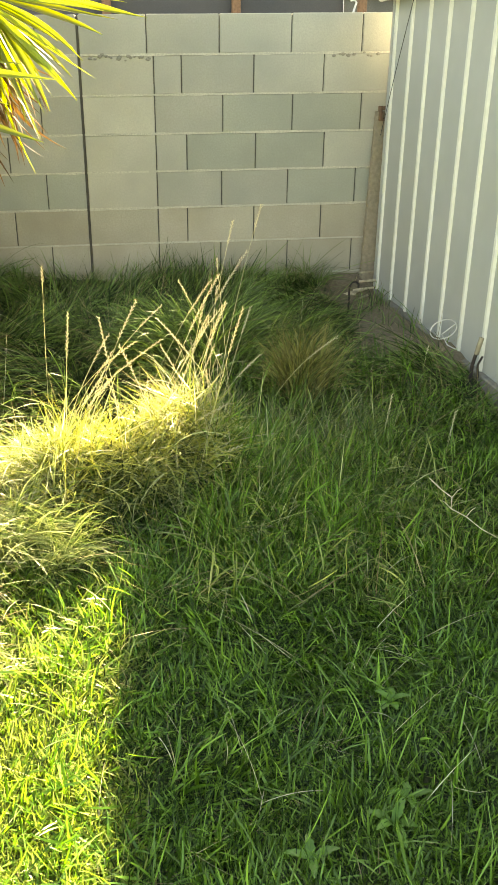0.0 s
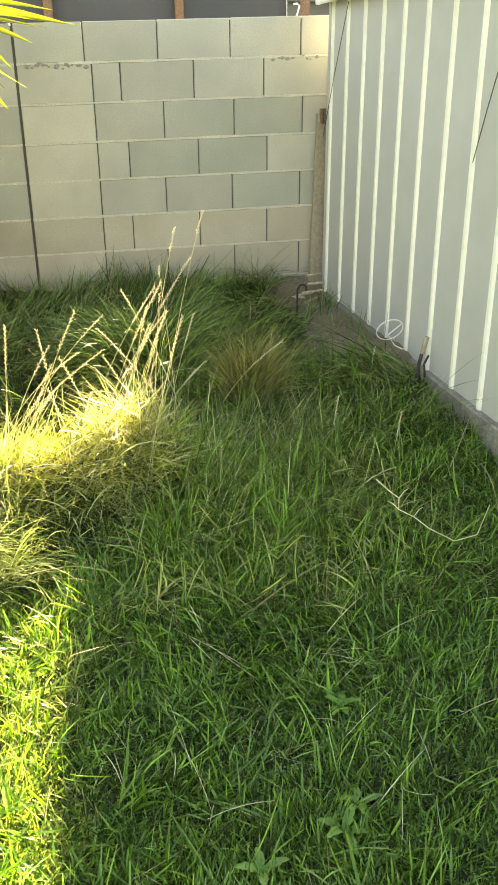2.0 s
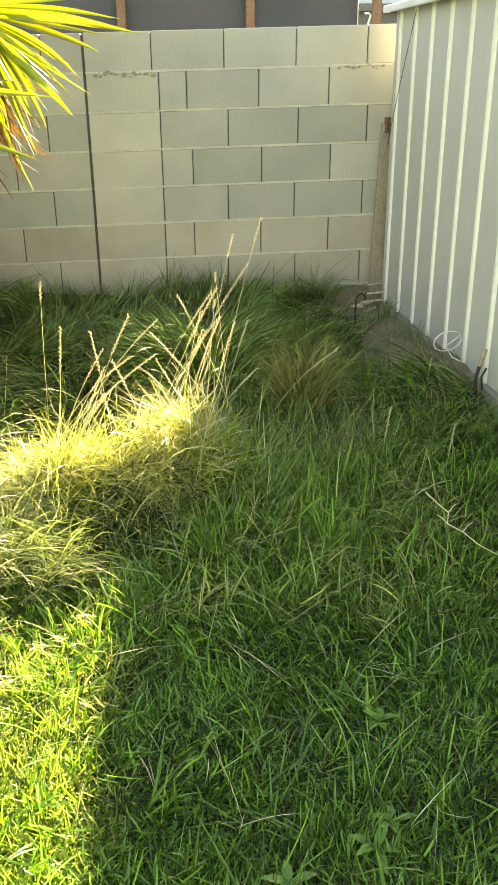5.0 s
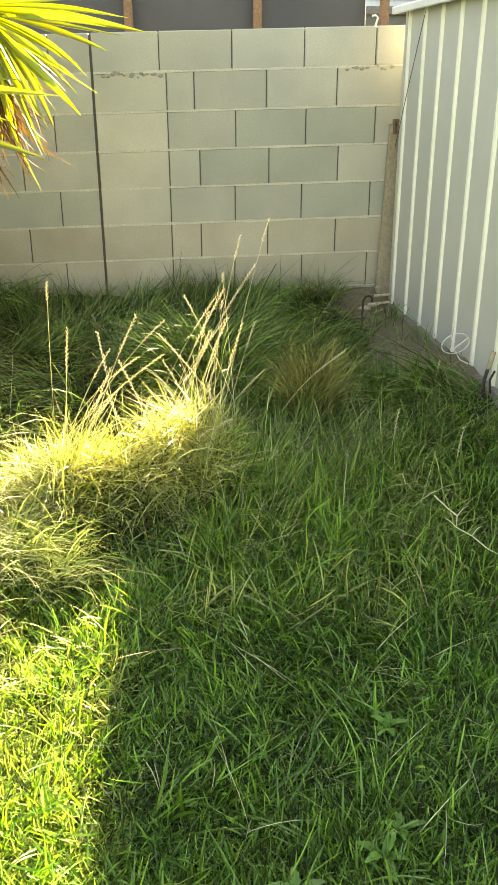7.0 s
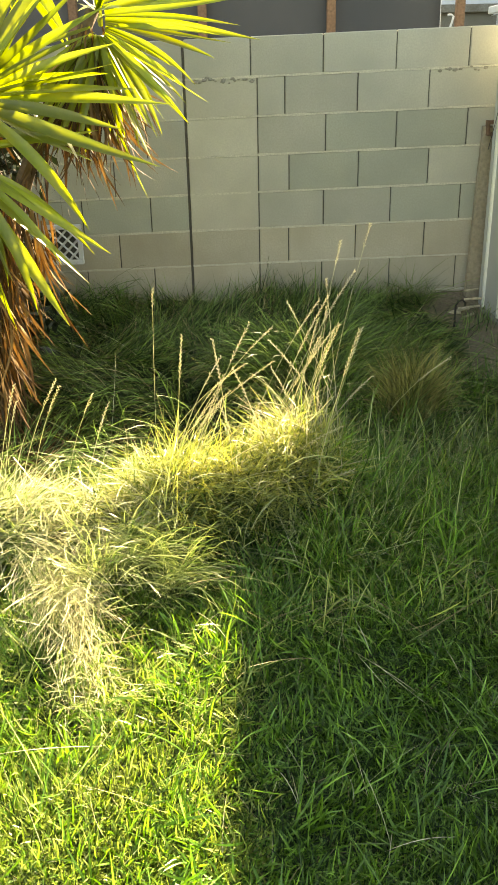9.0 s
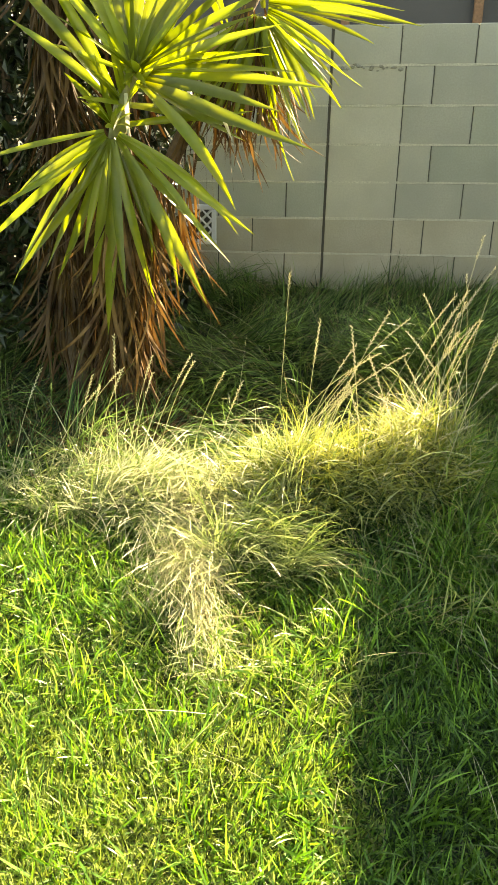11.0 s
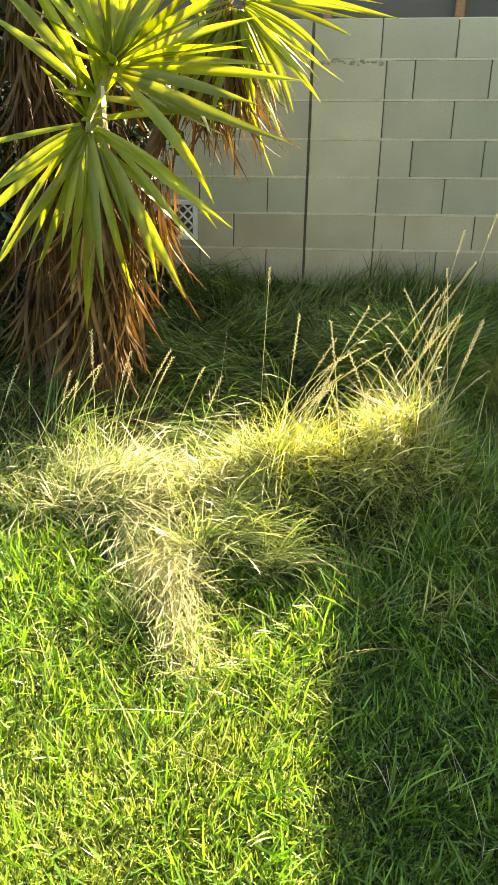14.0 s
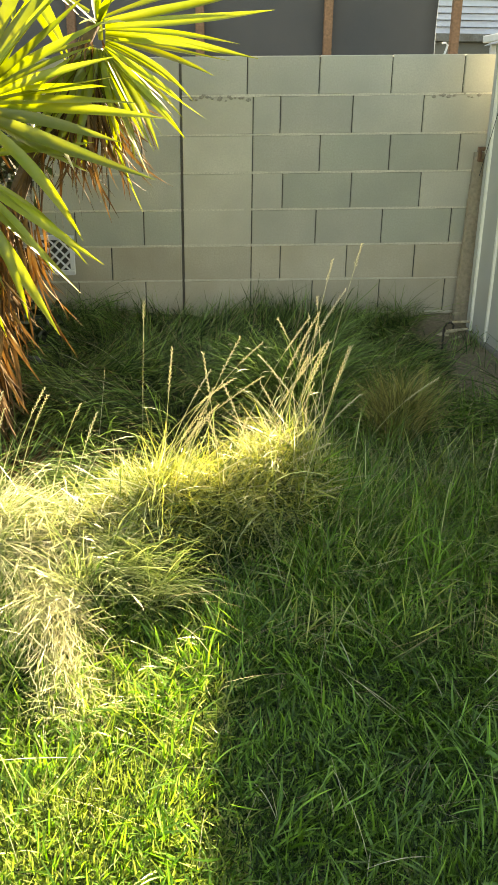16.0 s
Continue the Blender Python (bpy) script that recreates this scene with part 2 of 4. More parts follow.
# ---------------------------------------------------------------- ground
def build_ground():
    xs = np.concatenate([[-400, -60, -15, -6], np.arange(-3.5, 3.6, 0.07), [6, 15, 60, 400]])
    ys = np.concatenate([[-400, -60, -10, -3], np.arange(-0.6, 6.0, 0.07), [9, 20, 60, 400]])
    gx, gy = np.meshgrid(xs, ys)
    rng = np.random.default_rng(5)
    near = (np.abs(gx) < 4) & (gy > -1) & (gy < 6)
    gz = ground_height(gx, np.clip(gy, -0.6, 9)) + near * rng.normal(0, 0.006, gx.shape)
    nx, ny = len(xs), len(ys)
    verts = np.stack([gx, gy, gz], -1).reshape(-1, 3)
    i = (np.arange(ny - 1)[:, None] * nx + np.arange(nx - 1)).ravel()
    me = bpy.data.meshes.new("ground")
    me.from_pydata(verts.tolist(), [], np.stack([i, i + 1, i + nx + 1, i + nx], 1).tolist())
    me.materials.append(M["ground"])
    me.shade_smooth()
    tagged(new("ground", me), "dark earth under long and mown grass", "ground", kind="structure")
    # bare dry earth between the grass and the shed
    xs, ys = np.linspace(0.95, 1.95, 34), np.linspace(2.45, 4.99, 70)
    gx, gy = np.meshgrid(xs, ys)
    inside = smooth_step(1.26, 1.50, gx + 0.06 * np.sin(7 * gy)) * smooth_step(3.05, 3.5, gy + 0.1 * np.sin(9 * gx))
    gz = ground_height(gx, gy) - 0.03 + 0.045 * inside + rng.normal(0, 0.0025, gx.shape)
    i = (np.arange(69)[:, None] * 34 + np.arange(33)).ravel()
    me = bpy.data.meshes.new("soil_patch")
    me.from_pydata(np.stack([gx, gy, gz], -1).reshape(-1, 3).tolist(), [], np.stack([i, i + 1, i + 35, i + 34], 1).tolist())
    me.materials.append(M["soil"])
    me.shade_smooth()
    tagged(new("soil_patch", me), "bare dry brown earth beside the shed", "soil", kind="structure")


build_ground()

# ---------------------------------------------------------------- block wall
WALL_Y, WALL_TOP, COURSE, RISE = 5.0, 1.386, 0.2075, 0.022


def course_top(k, x):
    return WALL_TOP - COURSE * k + RISE * (x - 0.8)


def block_tone(k, a, b):
    """Pale weathered blocks in the pier and cap, greener ones in the field, low ones tinted for earth stains and
    bounced light.
    """
    pier = abs(a - 0.02) < 0.01 and k
    if k >= 6 or (k == 5 and not pier):
        return "block_warm"
    if pier:
        return "block_pale" if k < 5 else "block_warm"
    if k == 0:
        return "block"
    if (k == 3 and 0.55 < a < 1.2) or (k == 4 and a > 1.1) or (k == 2 and a > 0.7 and a < 1.5) or (k == 4 and a < 0):
        return "block_green"
    return "block"


def block_mesh(w, h, variant, tone):
    rng = np.random.default_rng(int(w * 1000) + int(h * 100) * 7 + variant)
    bm = box((0.003, 0, -h + 0.005), (w - 0.003, 0.06, -0.002), 0.004)
    for v in bm.verts:
        v.co.y += rng.normal(0, 0.0006)
        v.co.z += RISE * v.co.x + rng.normal(0, 0.0006)
    return mesh_of("block", bm, M[tone])


def build_wall():
    bm = bmesh.new()
    lo = [bm.verts.new((x, WALL_Y + dy, z)) for x in (-6.0, 6.0) for dy in (0.007, 0.19) for z in (-0.6, course_top(0, x) - 0.012)]
    bmesh.ops.convex_hull(bm, input=lo)
    wall = tagged(new("wall_back", mesh_of("wall_back", bm, M["joint"])), "grey concrete block garden wall in shade, weathered and stained",
                  "wall", kind="structure")
    cuts_right = [
        [0.02, 0.39, 0.794, 1.20, 1.604], [0.425, 0.58, 0.99, 1.391], [0.425, 0.813, 1.217, 1.62], [0.425, 0.603, 1.005, 1.411],
        [0.425, 0.806, 1.20, 1.61], [0.425, 0.60, 1.0, 1.41], [0.425, 0.80, 1.21, 1.61], [0.425, 0.60, 1.0, 1.41]]
    meshes = {}
    for k, cuts in enumerate(cuts_right):
        cuts = list(cuts)
        while cuts[-1] < 4.0:
            cuts.append(cuts[-1] + 0.4064)
        left = [0.011, -0.215 if k % 2 == 0 else -0.414]
        while left[-1] > -4.5:
            left.append(left[-1] - 0.4064)
        pieces = list(zip(cuts, cuts[1:])) + [(b, a) for a, b in zip(left, left[1:])]
        height = COURSE
        if k and k != 4:
            pieces.append((0.02, 0.425))
        for n, (a, b) in enumerate(pieces):
            tall = 2 * COURSE if (k == 3 and (a, b) == (0.02, 0.425)) else height
            tone = block_tone(k, a, b)
            key = (round(b - a, 3), tall, n % 3, tone)
            if key not in meshes:
                meshes[key] = block_mesh(b - a, tall, n % 3, tone)
            ob = part("block", meshes[key], None, wall)
            jig = ((n * 37 + k * 17) % 7 - 3) * 0.0005
            ob.location = (a, WALL_Y + jig, course_top(k, a))
        # bed of mortar under the course, nearly flush
        bm = bmesh.new()
        for a, b in ((-4.6, 0.009), (0.022, 4.3)):
            rng = np.random.default_rng(k)
            xs = np.linspace(a, b, 80).tolist()
            rows = []
            for x in xs:
                w = 0.0045 + 0.0035 * rng.random() ** 2
                y = WALL_Y - 0.0035 + 0.005 * rng.random()
                z = course_top(k + 1, x) + 0.0025
                rows.append([bm.verts.new((x, y, z - w)), bm.verts.new((x, y, z + w)), bm.verts.new((x, y + 0.012, z + w)), bm.verts.new((x, y + 0.012, z - w))])
            for r, s in zip(rows, rows[1:]):
                for j in range(4):
                    bm.faces.new((r[j], s[j], s[(j + 1) % 4], r[(j + 1) % 4]))
        part("mortar_bed", bm, M["mortar"], wall)
    # mortar that has crumbled out under the cap
    rng = np.random.default_rng(61)
    for a, b, n in ((0.07, 0.40, 16), (1.42, 1.72, 9)):
        bm = bmesh.new()
        for i in range(n):
            x = a + (b - a) * (i + rng.random()) / n
            r = rng.uniform(0.005, 0.011)
            m = Matrix.Translation((x, WALL_Y, course_top(1, x) - 0.010 + rng.normal(0, 0.006))) @ Matrix.Diagonal((r * 1.6, 0.006, r, 1))
            bmesh.ops.create_icosphere(bm, subdivisions=1, radius=1.0, matrix=m)
        part("crumbled_mortar", bm, M["crumb"], wall, "crumbled grey mortar")


build_wall()


# ---------------------------------------------------------------- fence and house behind the wall
def build_fence():
    """A screen of dark cloth on posts, well behind the wall."""
    fence = thing("screen_fence", (0, 9.8, -0.05), "dark grey screen cloth on brown wooden posts behind the wall", "fence")
    bm = bmesh.new()
    post = mesh_of("post", box((-0.046, -0.05, 0.0), (0.046, 0.04, 3.0), 0.008), M["wood"])
    for k in range(-6, 3):
        part("post", post, None, fence).location = (-0.06 + 1.355 * k, 0, 0)
    cols, rows = np.arange(-8.4, 2.56, 0.16), np.linspace(0.1, 2.95, 18)
    front, back = [], []
    for x in cols:
        f, b = [], []
        for z in rows:
            xx = x - (0.05 * math.cos(1.9 * (z - 1.9)) - 0.02 if x > 2.3 else 0)
            y = 0.06 + 0.02 * math.sin(3.1 * x + 1.7 * z) + 0.012 * math.sin(9 * x)
            f.append(bm.verts.new((xx, y, z)))
            b.append(bm.verts.new((xx, y + 0.005, z)))
        front.append(f)
        back.append(b)
    n = len(rows)
    for i in range(len(cols) - 1):
        for j in range(n - 1):
            bm.faces.new((front[i][j], front[i + 1][j], front[i + 1][j + 1], front[i][j + 1]))
            bm.faces.new((back[i][j], back[i][j + 1], back[i + 1][j + 1], back[i + 1][j]))
    for j in range(n - 1):
        bm.faces.new((front[-1][j], back[-1][j], back[-1][j + 1], front[-1][j + 1]))
    for i in range(len(cols) - 1):
        bm.faces.new((front[i][-1], front[i + 1][-1], back[i + 1][-1], back[i][-1]))
    end = float(cols[-1])
    part("screen", bm, M["screen"], fence, smooth=True)
    edge = [(end - 0.05 * math.cos(1.9 * (z - 1.9)) + 0.024, 0.05, z) for z in (0.6 + 0.16 * k for k in range(15))]
    part("hem", tube(edge, 0.008, 5), M["trim"], fence, "pale frayed hem")
    tie = [(2.53, -0.06, 1.55), (2.545, -0.065, 1.68), (2.575, -0.065, 1.78), (2.55, -0.065, 1.80), (2.51, -0.06, 1.795)]
    part("tie", tube(tie, 0.012, 5), M["trim"], fence, "loose white tie")


build_fence()


def build_house():
    house = thing("neighbour_house", (3.0, 14.0, -0.05), "pale lap-sided neighbouring house, lower wall with shade put into its colour", "house")
    # the lower wall's shade is put into its dark stucco colour
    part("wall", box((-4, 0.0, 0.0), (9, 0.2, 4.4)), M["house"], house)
    part("fascia", box((-4, -0.09, 2.08), (9, 0.0, 2.19), 0.008), M["rail"], house)
    board = box((-4, -0.07, 0), (9, 0.0, 0.088), 0.004)
    for v in board.verts:
        if v.co.z > 0.03 and v.co.y < -0.03:
            v.co.y += 0.045
    me = mesh_of("siding_board", board, M["siding"])
    for k in range(23):
        part("siding_board", me, None, house).location = (0, 0, 2.19 + 0.093 * k)
    part("roof", box((-4.4, -0.6, 4.4), (9.4, 0.6, 4.52), 0.02), M["siding"], house)
    canopy = thing("white_canopy", (4.02, 13.2, -0.05), "small white framed canopy beside the neighbouring house", "canopy")
    part("pole", box((-0.04, -0.04, 0.0), (0.04, 0.04, 2.02), 0.006), M["trim"], canopy)
    bm = bmesh.new()
    vs = [bm.verts.new(p) for p in ((-0.06, -0.3, 2.0), (1.8, -0.3, 2.05), (1.8, 0.3, 2.05), (-0.06, 0.3, 2.0), (0.8, 0.0, 2.45))]
    bmesh.ops.convex_hull(bm, input=vs)
    part("cover", bm, M["trim"], canopy)


build_house()

# ---------------------------------------------------------------- shed
SHED_AT, SHED_TURN = (1.722, 4.80, -0.115), 4.35
RIB_PITCH, SHED_LEN, SHED_TALL = 0.2475, 3.05, 1.585


def build_shed():
    """Local y runs along the long wall towards the viewer as negative y; local x into the shed."""
    shed = thing("metal_shed", SHED_AT, "pale grey-green ribbed steel garden shed with white roof trim", "shed", turn=SHED_TURN)
    part("side_panel", box((0.0, -SHED_LEN, 0.0), (0.02, 0.0, SHED_TALL)), M["shed"], shed)
    part("back_panel", box((0.021, -0.02, 0.0), (2.2, 0.0, SHED_TALL)), M["shed"], shed)
    part("front_panel", box((0.021, -SHED_LEN, 0.0), (2.2, -SHED_LEN + 0.02, SHED_TALL)), M["shed"], shed)
    part("far_panel", box((2.201, -SHED_LEN, 0.0), (2.22, 0.0, SHED_TALL)), M["shed"], shed)
    bm = bmesh.new()
    prof = [(-0.0, -0.016), (-0.011, -0.009), (-0.011, 0.009), (0.0, 0.016)]
    lo = [bm.verts.new((x, y, 0.012)) for x, y in prof]
    hi = [bm.verts.new((x, y, SHED_TALL - 0.01)) for x, y in prof]
    for i in range(3):
        bm.faces.new((lo[i], hi[i], hi[i + 1], lo[i + 1]))
    bm.faces.new(lo)
    bm.faces.new(hi[::-1])
    bmesh.ops.recalc_face_normals(bm, faces=bm.faces[:])
    rib = mesh_of("rib", bm, M["rib"])
    y = -0.068
    while y > -SHED_LEN:
        part("rib", rib, None, shed, "narrow raised cream rib").location = (0.0, y, 0.0)
        y -= RIB_PITCH
    part("corner_trim", box((-0.006, -0.03, 0.0), (0.03, 0.006, SHED_TALL), 0.003), M["shed"], shed)
    part("base_rail", box((-0.03, -SHED_LEN - 0.02, -0.12), (0.04, 0.02, 0.014), 0.006), M["rail"], shed, "dirty grey base rail")
    roof = bmesh.new()
    vs = [roof.verts.new(p) for p in ((-0.055, 0.07, SHED_TALL + 0.01), (-0.055, -SHED_LEN - 0.07, SHED_TALL + 0.01), (1.1, 0.07, SHED_TALL + 0.26),
                                      (1.1, -SHED_LEN - 0.07, SHED_TALL + 0.26), (2.3, 0.07, SHED_TALL + 0.01), (2.3, -SHED_LEN - 0.07, SHED_TALL + 0.01))]
    bmesh.ops.convex_hull(roof, input=vs)
    part("roof", roof, M["trim"], shed, "white steel roof")
    part("fascia", box((-0.065, -SHED_LEN - 0.07, SHED_TALL - 0.022), (-0.044, 0.072, SHED_TALL + 0.014), 0.004), M["trim"], shed)
    part("soffit", box((-0.044, -SHED_LEN - 0.05, SHED_TALL - 0.012), (0.0, 0.05, SHED_TALL - 0.002)), M["shed"], shed)
    return shed


build_shed()


# ---------------------------------------------------------------- grass
def ribbon_mesh(name, material, x, y, z, length, width, azimuth, tilt, bend, rng, segs=5, blunt=2.5):
    """Tapering blades: each leaves the ground at a tilt from upright, towards its azimuth, and bends over by bend on its way."""
    n = len(x)
    t = np.linspace(0, 1, segs + 1)
    ang = tilt[:, None] + bend[:, None] * t[None, :] ** 1.4
    wob = azimuth[:, None] + rng.normal(0, 0.25, n)[:, None] * t[None, :]
    step = (length / segs)[:, None]
    dx, dy, dz = np.sin(ang) * np.cos(wob) * step, np.sin(ang) * np.sin(wob) * step, np.cos(ang) * step
    zero = np.zeros((n, 1))
    px = x[:, None] + np.concatenate([zero, np.cumsum(dx[:, :-1], 1)], 1)
    py = y[:, None] + np.concatenate([zero, np.cumsum(dy[:, :-1], 1)], 1)
    pz = z[:, None] + np.concatenate([zero, np.cumsum(dz[:, :-1], 1)], 1)
    floor = ground_height(px, np.clip(py, -0.6, 9)) + 0.004
    pz = np.maximum(pz, floor + 0.012 * t[None, :] * rng.random((n, 1)))
    turn = azimuth[:, None] + math.pi / 2 + rng.normal(0, 0.7, n)[:, None] + rng.normal(0, 0.6, n)[:, None] * t[None, :]
    shape = np.minimum(1.0, 0.6 + 1.6 * t) * (1 - 0.85 * t ** blunt)
    half = 0.5 * width[:, None] * shape[None, :]
    roll = rng.normal(0, 0.5, n)[:, None]
    ox, oy, oz = half * np.cos(turn) * np.cos(roll), half * np.sin(turn) * np.cos(roll), half * np.sin(roll)
    a = np.stack([px - ox, py - oy, pz - oz], -1)[:, :-1]
    b = np.stack([px + ox, py + oy, pz + oz], -1)[:, :-1]
    tip = np.stack([px, py, pz], -1)[:, -1:]
    verts = np.concatenate([a, b, tip], 1)
    per = 2 * segs + 1
    base = (np.arange(n) * per)[:, None]
    k = np.arange(segs - 1)
    quads = (base[:, :, None] + np.stack([k, k + 1, segs + k + 1, segs + k], 1)[None]).reshape(-1, 4)
    tris = (base + np.array([[segs - 1, 2 * segs, 2 * segs - 1]])).reshape(-1, 3)
    me = bpy.data.meshes.new(name)
    loops = np.concatenate([quads.ravel(), tris.ravel()]).astype(np.int32)
    starts = np.concatenate([np.arange(len(quads)) * 4, len(quads) * 4 + np.arange(len(tris)) * 3]).astype(np.int32)
    me.vertices.add(n * per)
    me.vertices.foreach_set("co", verts.reshape(-1).astype(np.float32))
    me.loops.add(len(loops))
    me.loops.foreach_set("vertex_index", loops)
    me.polygons.add(len(starts))
    me.polygons.foreach_set("loop_start", starts)
    me.update(calc_edges=True)
    me.materials.append(material)
    me.shade_smooth()
    return me


def in_shed(x, y, grow=0.03):
    c, s = math.cos(radians(SHED_TURN)), math.sin(radians(SHED_TURN))
    u = (x - SHED_AT[0]) * c + (y - SHED_AT[1]) * s
    v = (y - SHED_AT[1]) * c - (x - SHED_AT[0]) * s
    return (u > -grow) & (u < 2.25) & (v > -SHED_LEN - 0.05)


def clump(rng, x, y, size, strength):
    """0 to 1: patches that are denser and taller than the rest."""
    f = np.sin(x * size + 1.7 * np.sin(y * size * 0.7)) * np.sin(y * size * 1.1 + 1.3 * np.sin(x * size * 0.8 + 2))
    return 1 - strength * (0.5 + 0.5 * f)


def sow(name, material, count, spot, length, width, azimuth, tilt, bend, seed, label, segs=5, keep=None, lift=None, blunt=2.5):
    """Sows blades by functions of place; each takes rng and the places."""
    rng = np.random.default_rng(seed)
    x, y = spot(rng, count)
    ok = ~in_shed(x, y) & (y < 4.99)
    if keep is not None:
        ok &= keep(rng, x, y)
    x, y = x[ok], y[ok]
    z = ground_height(x, y) - 0.004 + (lift(rng, x, y) if lift else 0)
    me = ribbon_mesh(name, material, x, y, z, length(rng, x, y), width(rng, x, y), azimuth(rng, x, y), tilt(rng, x, y), bend(rng, x, y), rng, segs, blunt)
    return tagged(new(name, me), label, "grass", kind="stuff")


def any_way(rng, x, y):
    return rng.uniform(0, 2 * math.pi, len(x))


def wedge(y0, y1, near_l, near_r, far_l, far_r, power=1.0):
    def spot(rng, n):
        u = rng.random(n) ** power
        y = y0 + (y1 - y0) * u
        v = rng.random(n)
        return near_l + (far_l - near_l) * u + v * ((near_r - near_l) + ((far_r - far_l) - (near_r - near_l)) * u), y
    return spot


def blob(cx, cy, rx, ry):
    def spot(rng, n):
        r, a = np.sqrt(rng.random(n)), rng.uniform(0, 6.2832, n)
        return cx + rx * r * np.cos(a), cy + ry * r * np.sin(a)
    return spot


def rnd(mid, spread, lo=None, hi=None):
    def f(rng, x, y):
        v = rng.normal(mid, spread, len(x))
        return np.clip(v, lo if lo is not None else -1e9, hi if hi is not None else 1e9)
    return f


HUMMOCKS = (
    (0.50, 2.72, 0.20, 0.17, 0.39), (0.14, 2.66, 0.30, 0.17, 0.26), (-0.42, 2.58, 0.45, 0.17, 0.13), (-0.02, 2.30, 0.17, 0.17, 0.12),
    (-0.24, 2.12, 0.13, 0.34, 0.10), (0.62, 3.65, 0.34, 0.30, 0.22), (-0.15, 3.75, 0.50, 0.40, 0.13), (1.03, 3.30, 0.12, 0.10, 0.12),
    (-0.90, 2.95, 0.40, 0.35, 0.12), (0.80, 2.60, 0.30, 0.24, 0.09), (1.45, 2.60, 0.35, 0.30, 0.08), (1.02, 3.75, 0.25, 0.30, 0.14))


def dome(x, y):
    h = np.zeros(len(x))
    for cx, cy, rx, ry, tall in HUMMOCKS:
        h = np.maximum(h, tall * np.exp(-((x - cx) / rx) ** 2 - ((y - cy) / ry) ** 2))
    return h


def on_dome(low, high):
    return lambda rng, x, y: dome(x, y) * rng.uniform(low, high, len(x))


def sow_tufts(name, material, tufts, per, spot, length, width, tilt, bend, seed, label, spread=0.4, radius=0.025, segs=6, keep=None, lift=None, way=any_way, blunt=2.5):
    """Blades in tufts that lean one way together."""
    rng = np.random.default_rng(seed)
    cx, cy = spot(rng, tufts)
    ok = ~in_shed(cx, cy) & (cy < 4.95)
    if keep is not None:
        ok &= keep(rng, cx, cy)
    cx, cy = cx[ok], cy[ok]
    n = len(cx)
    az, ln, ti = way(rng, cx, cy), length(rng, cx, cy), tilt(rng, cx, cy)
    up = lift(rng, cx, cy) if lift else np.zeros(n)
    x = np.repeat(cx, per) + rng.normal(0, radius, n * per)
    y = np.minimum(np.repeat(cy, per) + rng.normal(0, radius, n * per), 4.985)
    inside = in_shed(x, y)
    x = np.where(inside, np.repeat(cx, per) - 0.02, x)
    z = ground_height(x, y) - 0.004 + np.repeat(up, per)
    me = ribbon_mesh(name, material, x, y, z, np.repeat(ln, per) * rng.uniform(0.5, 1.15, n * per), width(rng, x, y), np.repeat(az, per) + rng.normal(0, spread, n * per),
                     np.clip(np.repeat(ti, per) + rng.normal(0, 0.22, n * per), 0, 1.55), bend(rng, x, y), rng, segs, blunt)
    return tagged(new(name, me), label, "grass", kind="stuff")


# mown lawn towards the viewer
def lawn_length(rng, x, y):
    return np.clip(rng.normal(0.067, 0.024, len(x)), 0.025, 0.16) * clump(rng, x, y, 8.0, 0.5) * (1 + 0.4 * smooth_step(1.6, 2.4, y))


def lawn_width(rng, x, y):
    return np.clip(rng.normal(0.0046, 0.0013, len(x)), 0.002, 0.009) * (1 - 0.2 * smooth_step(1.6, 2.6, y))


def swept(rng, x, y):
    return 0.6 + 2.4 * np.sin(3.1 * x + 1.9 * np.sin(2.7 * y + 0.6)) + 1.4 * np.sin(5.3 * y - 2.2 * x) + rng.normal(0, 1.3, len(x))


VIEWED = wedge(0.55, 2.75, -0.75, 1.45, -1.5, 2.2, 0.85)
sow("lawn_grass", M["lawn"], 98000, VIEWED, lawn_length, lawn_width, swept,
    rnd(0.95, 0.38, 0, 1.5), rnd(0.3, 0.45, -0.7, 1.5), 11, "green mown lawn with loose bent blades", 4, blunt=5.0)
sow("lawn_grass", M["lawn"], 2600, VIEWED, rnd(0.16, 0.04, 0.08, 0.28), rnd(0.0052, 0.0012, 0.003, 0.009), swept,
    rnd(1.05, 0.35, 0, 1.4), rnd(0.4, 0.6, -0.6, 1.8), 14, "longer broad green blades standing over the lawn", 6, blunt=4.0)
sow_tufts("lawn_tufts", M["lawn"], 1300, 12, VIEWED, rnd(0.10, 0.026, 0.05, 0.17), rnd(0.0052, 0.0012, 0.003, 0.009), rnd(0.85, 0.35, 0.1, 1.3),
          rnd(0.35, 0.4, -0.4, 1.4), 15, "coarse green tufts in the lawn", 0.7, 0.022, 5, blunt=5.0)
# brighter blades sown over the sunlit part; the light is in their colour
sow("fresh_lawn", M["brightened"], 66000, wedge(0.6, 1.75, -0.75, 0.42, -0.95, 0.36), rnd(0.050, 0.018, 0.02, 0.10), rnd(0.0040, 0.0010, 0.0018, 0.0065), any_way,
    rnd(0.95, 0.4, 0, 1.5), rnd(0.3, 0.6, -0.8, 1.6), 16, "fine lawn with sunlight put into its yellow-green colour", 4, blunt=4.0,
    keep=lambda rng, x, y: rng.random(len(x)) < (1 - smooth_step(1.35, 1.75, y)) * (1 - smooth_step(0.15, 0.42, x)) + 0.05)
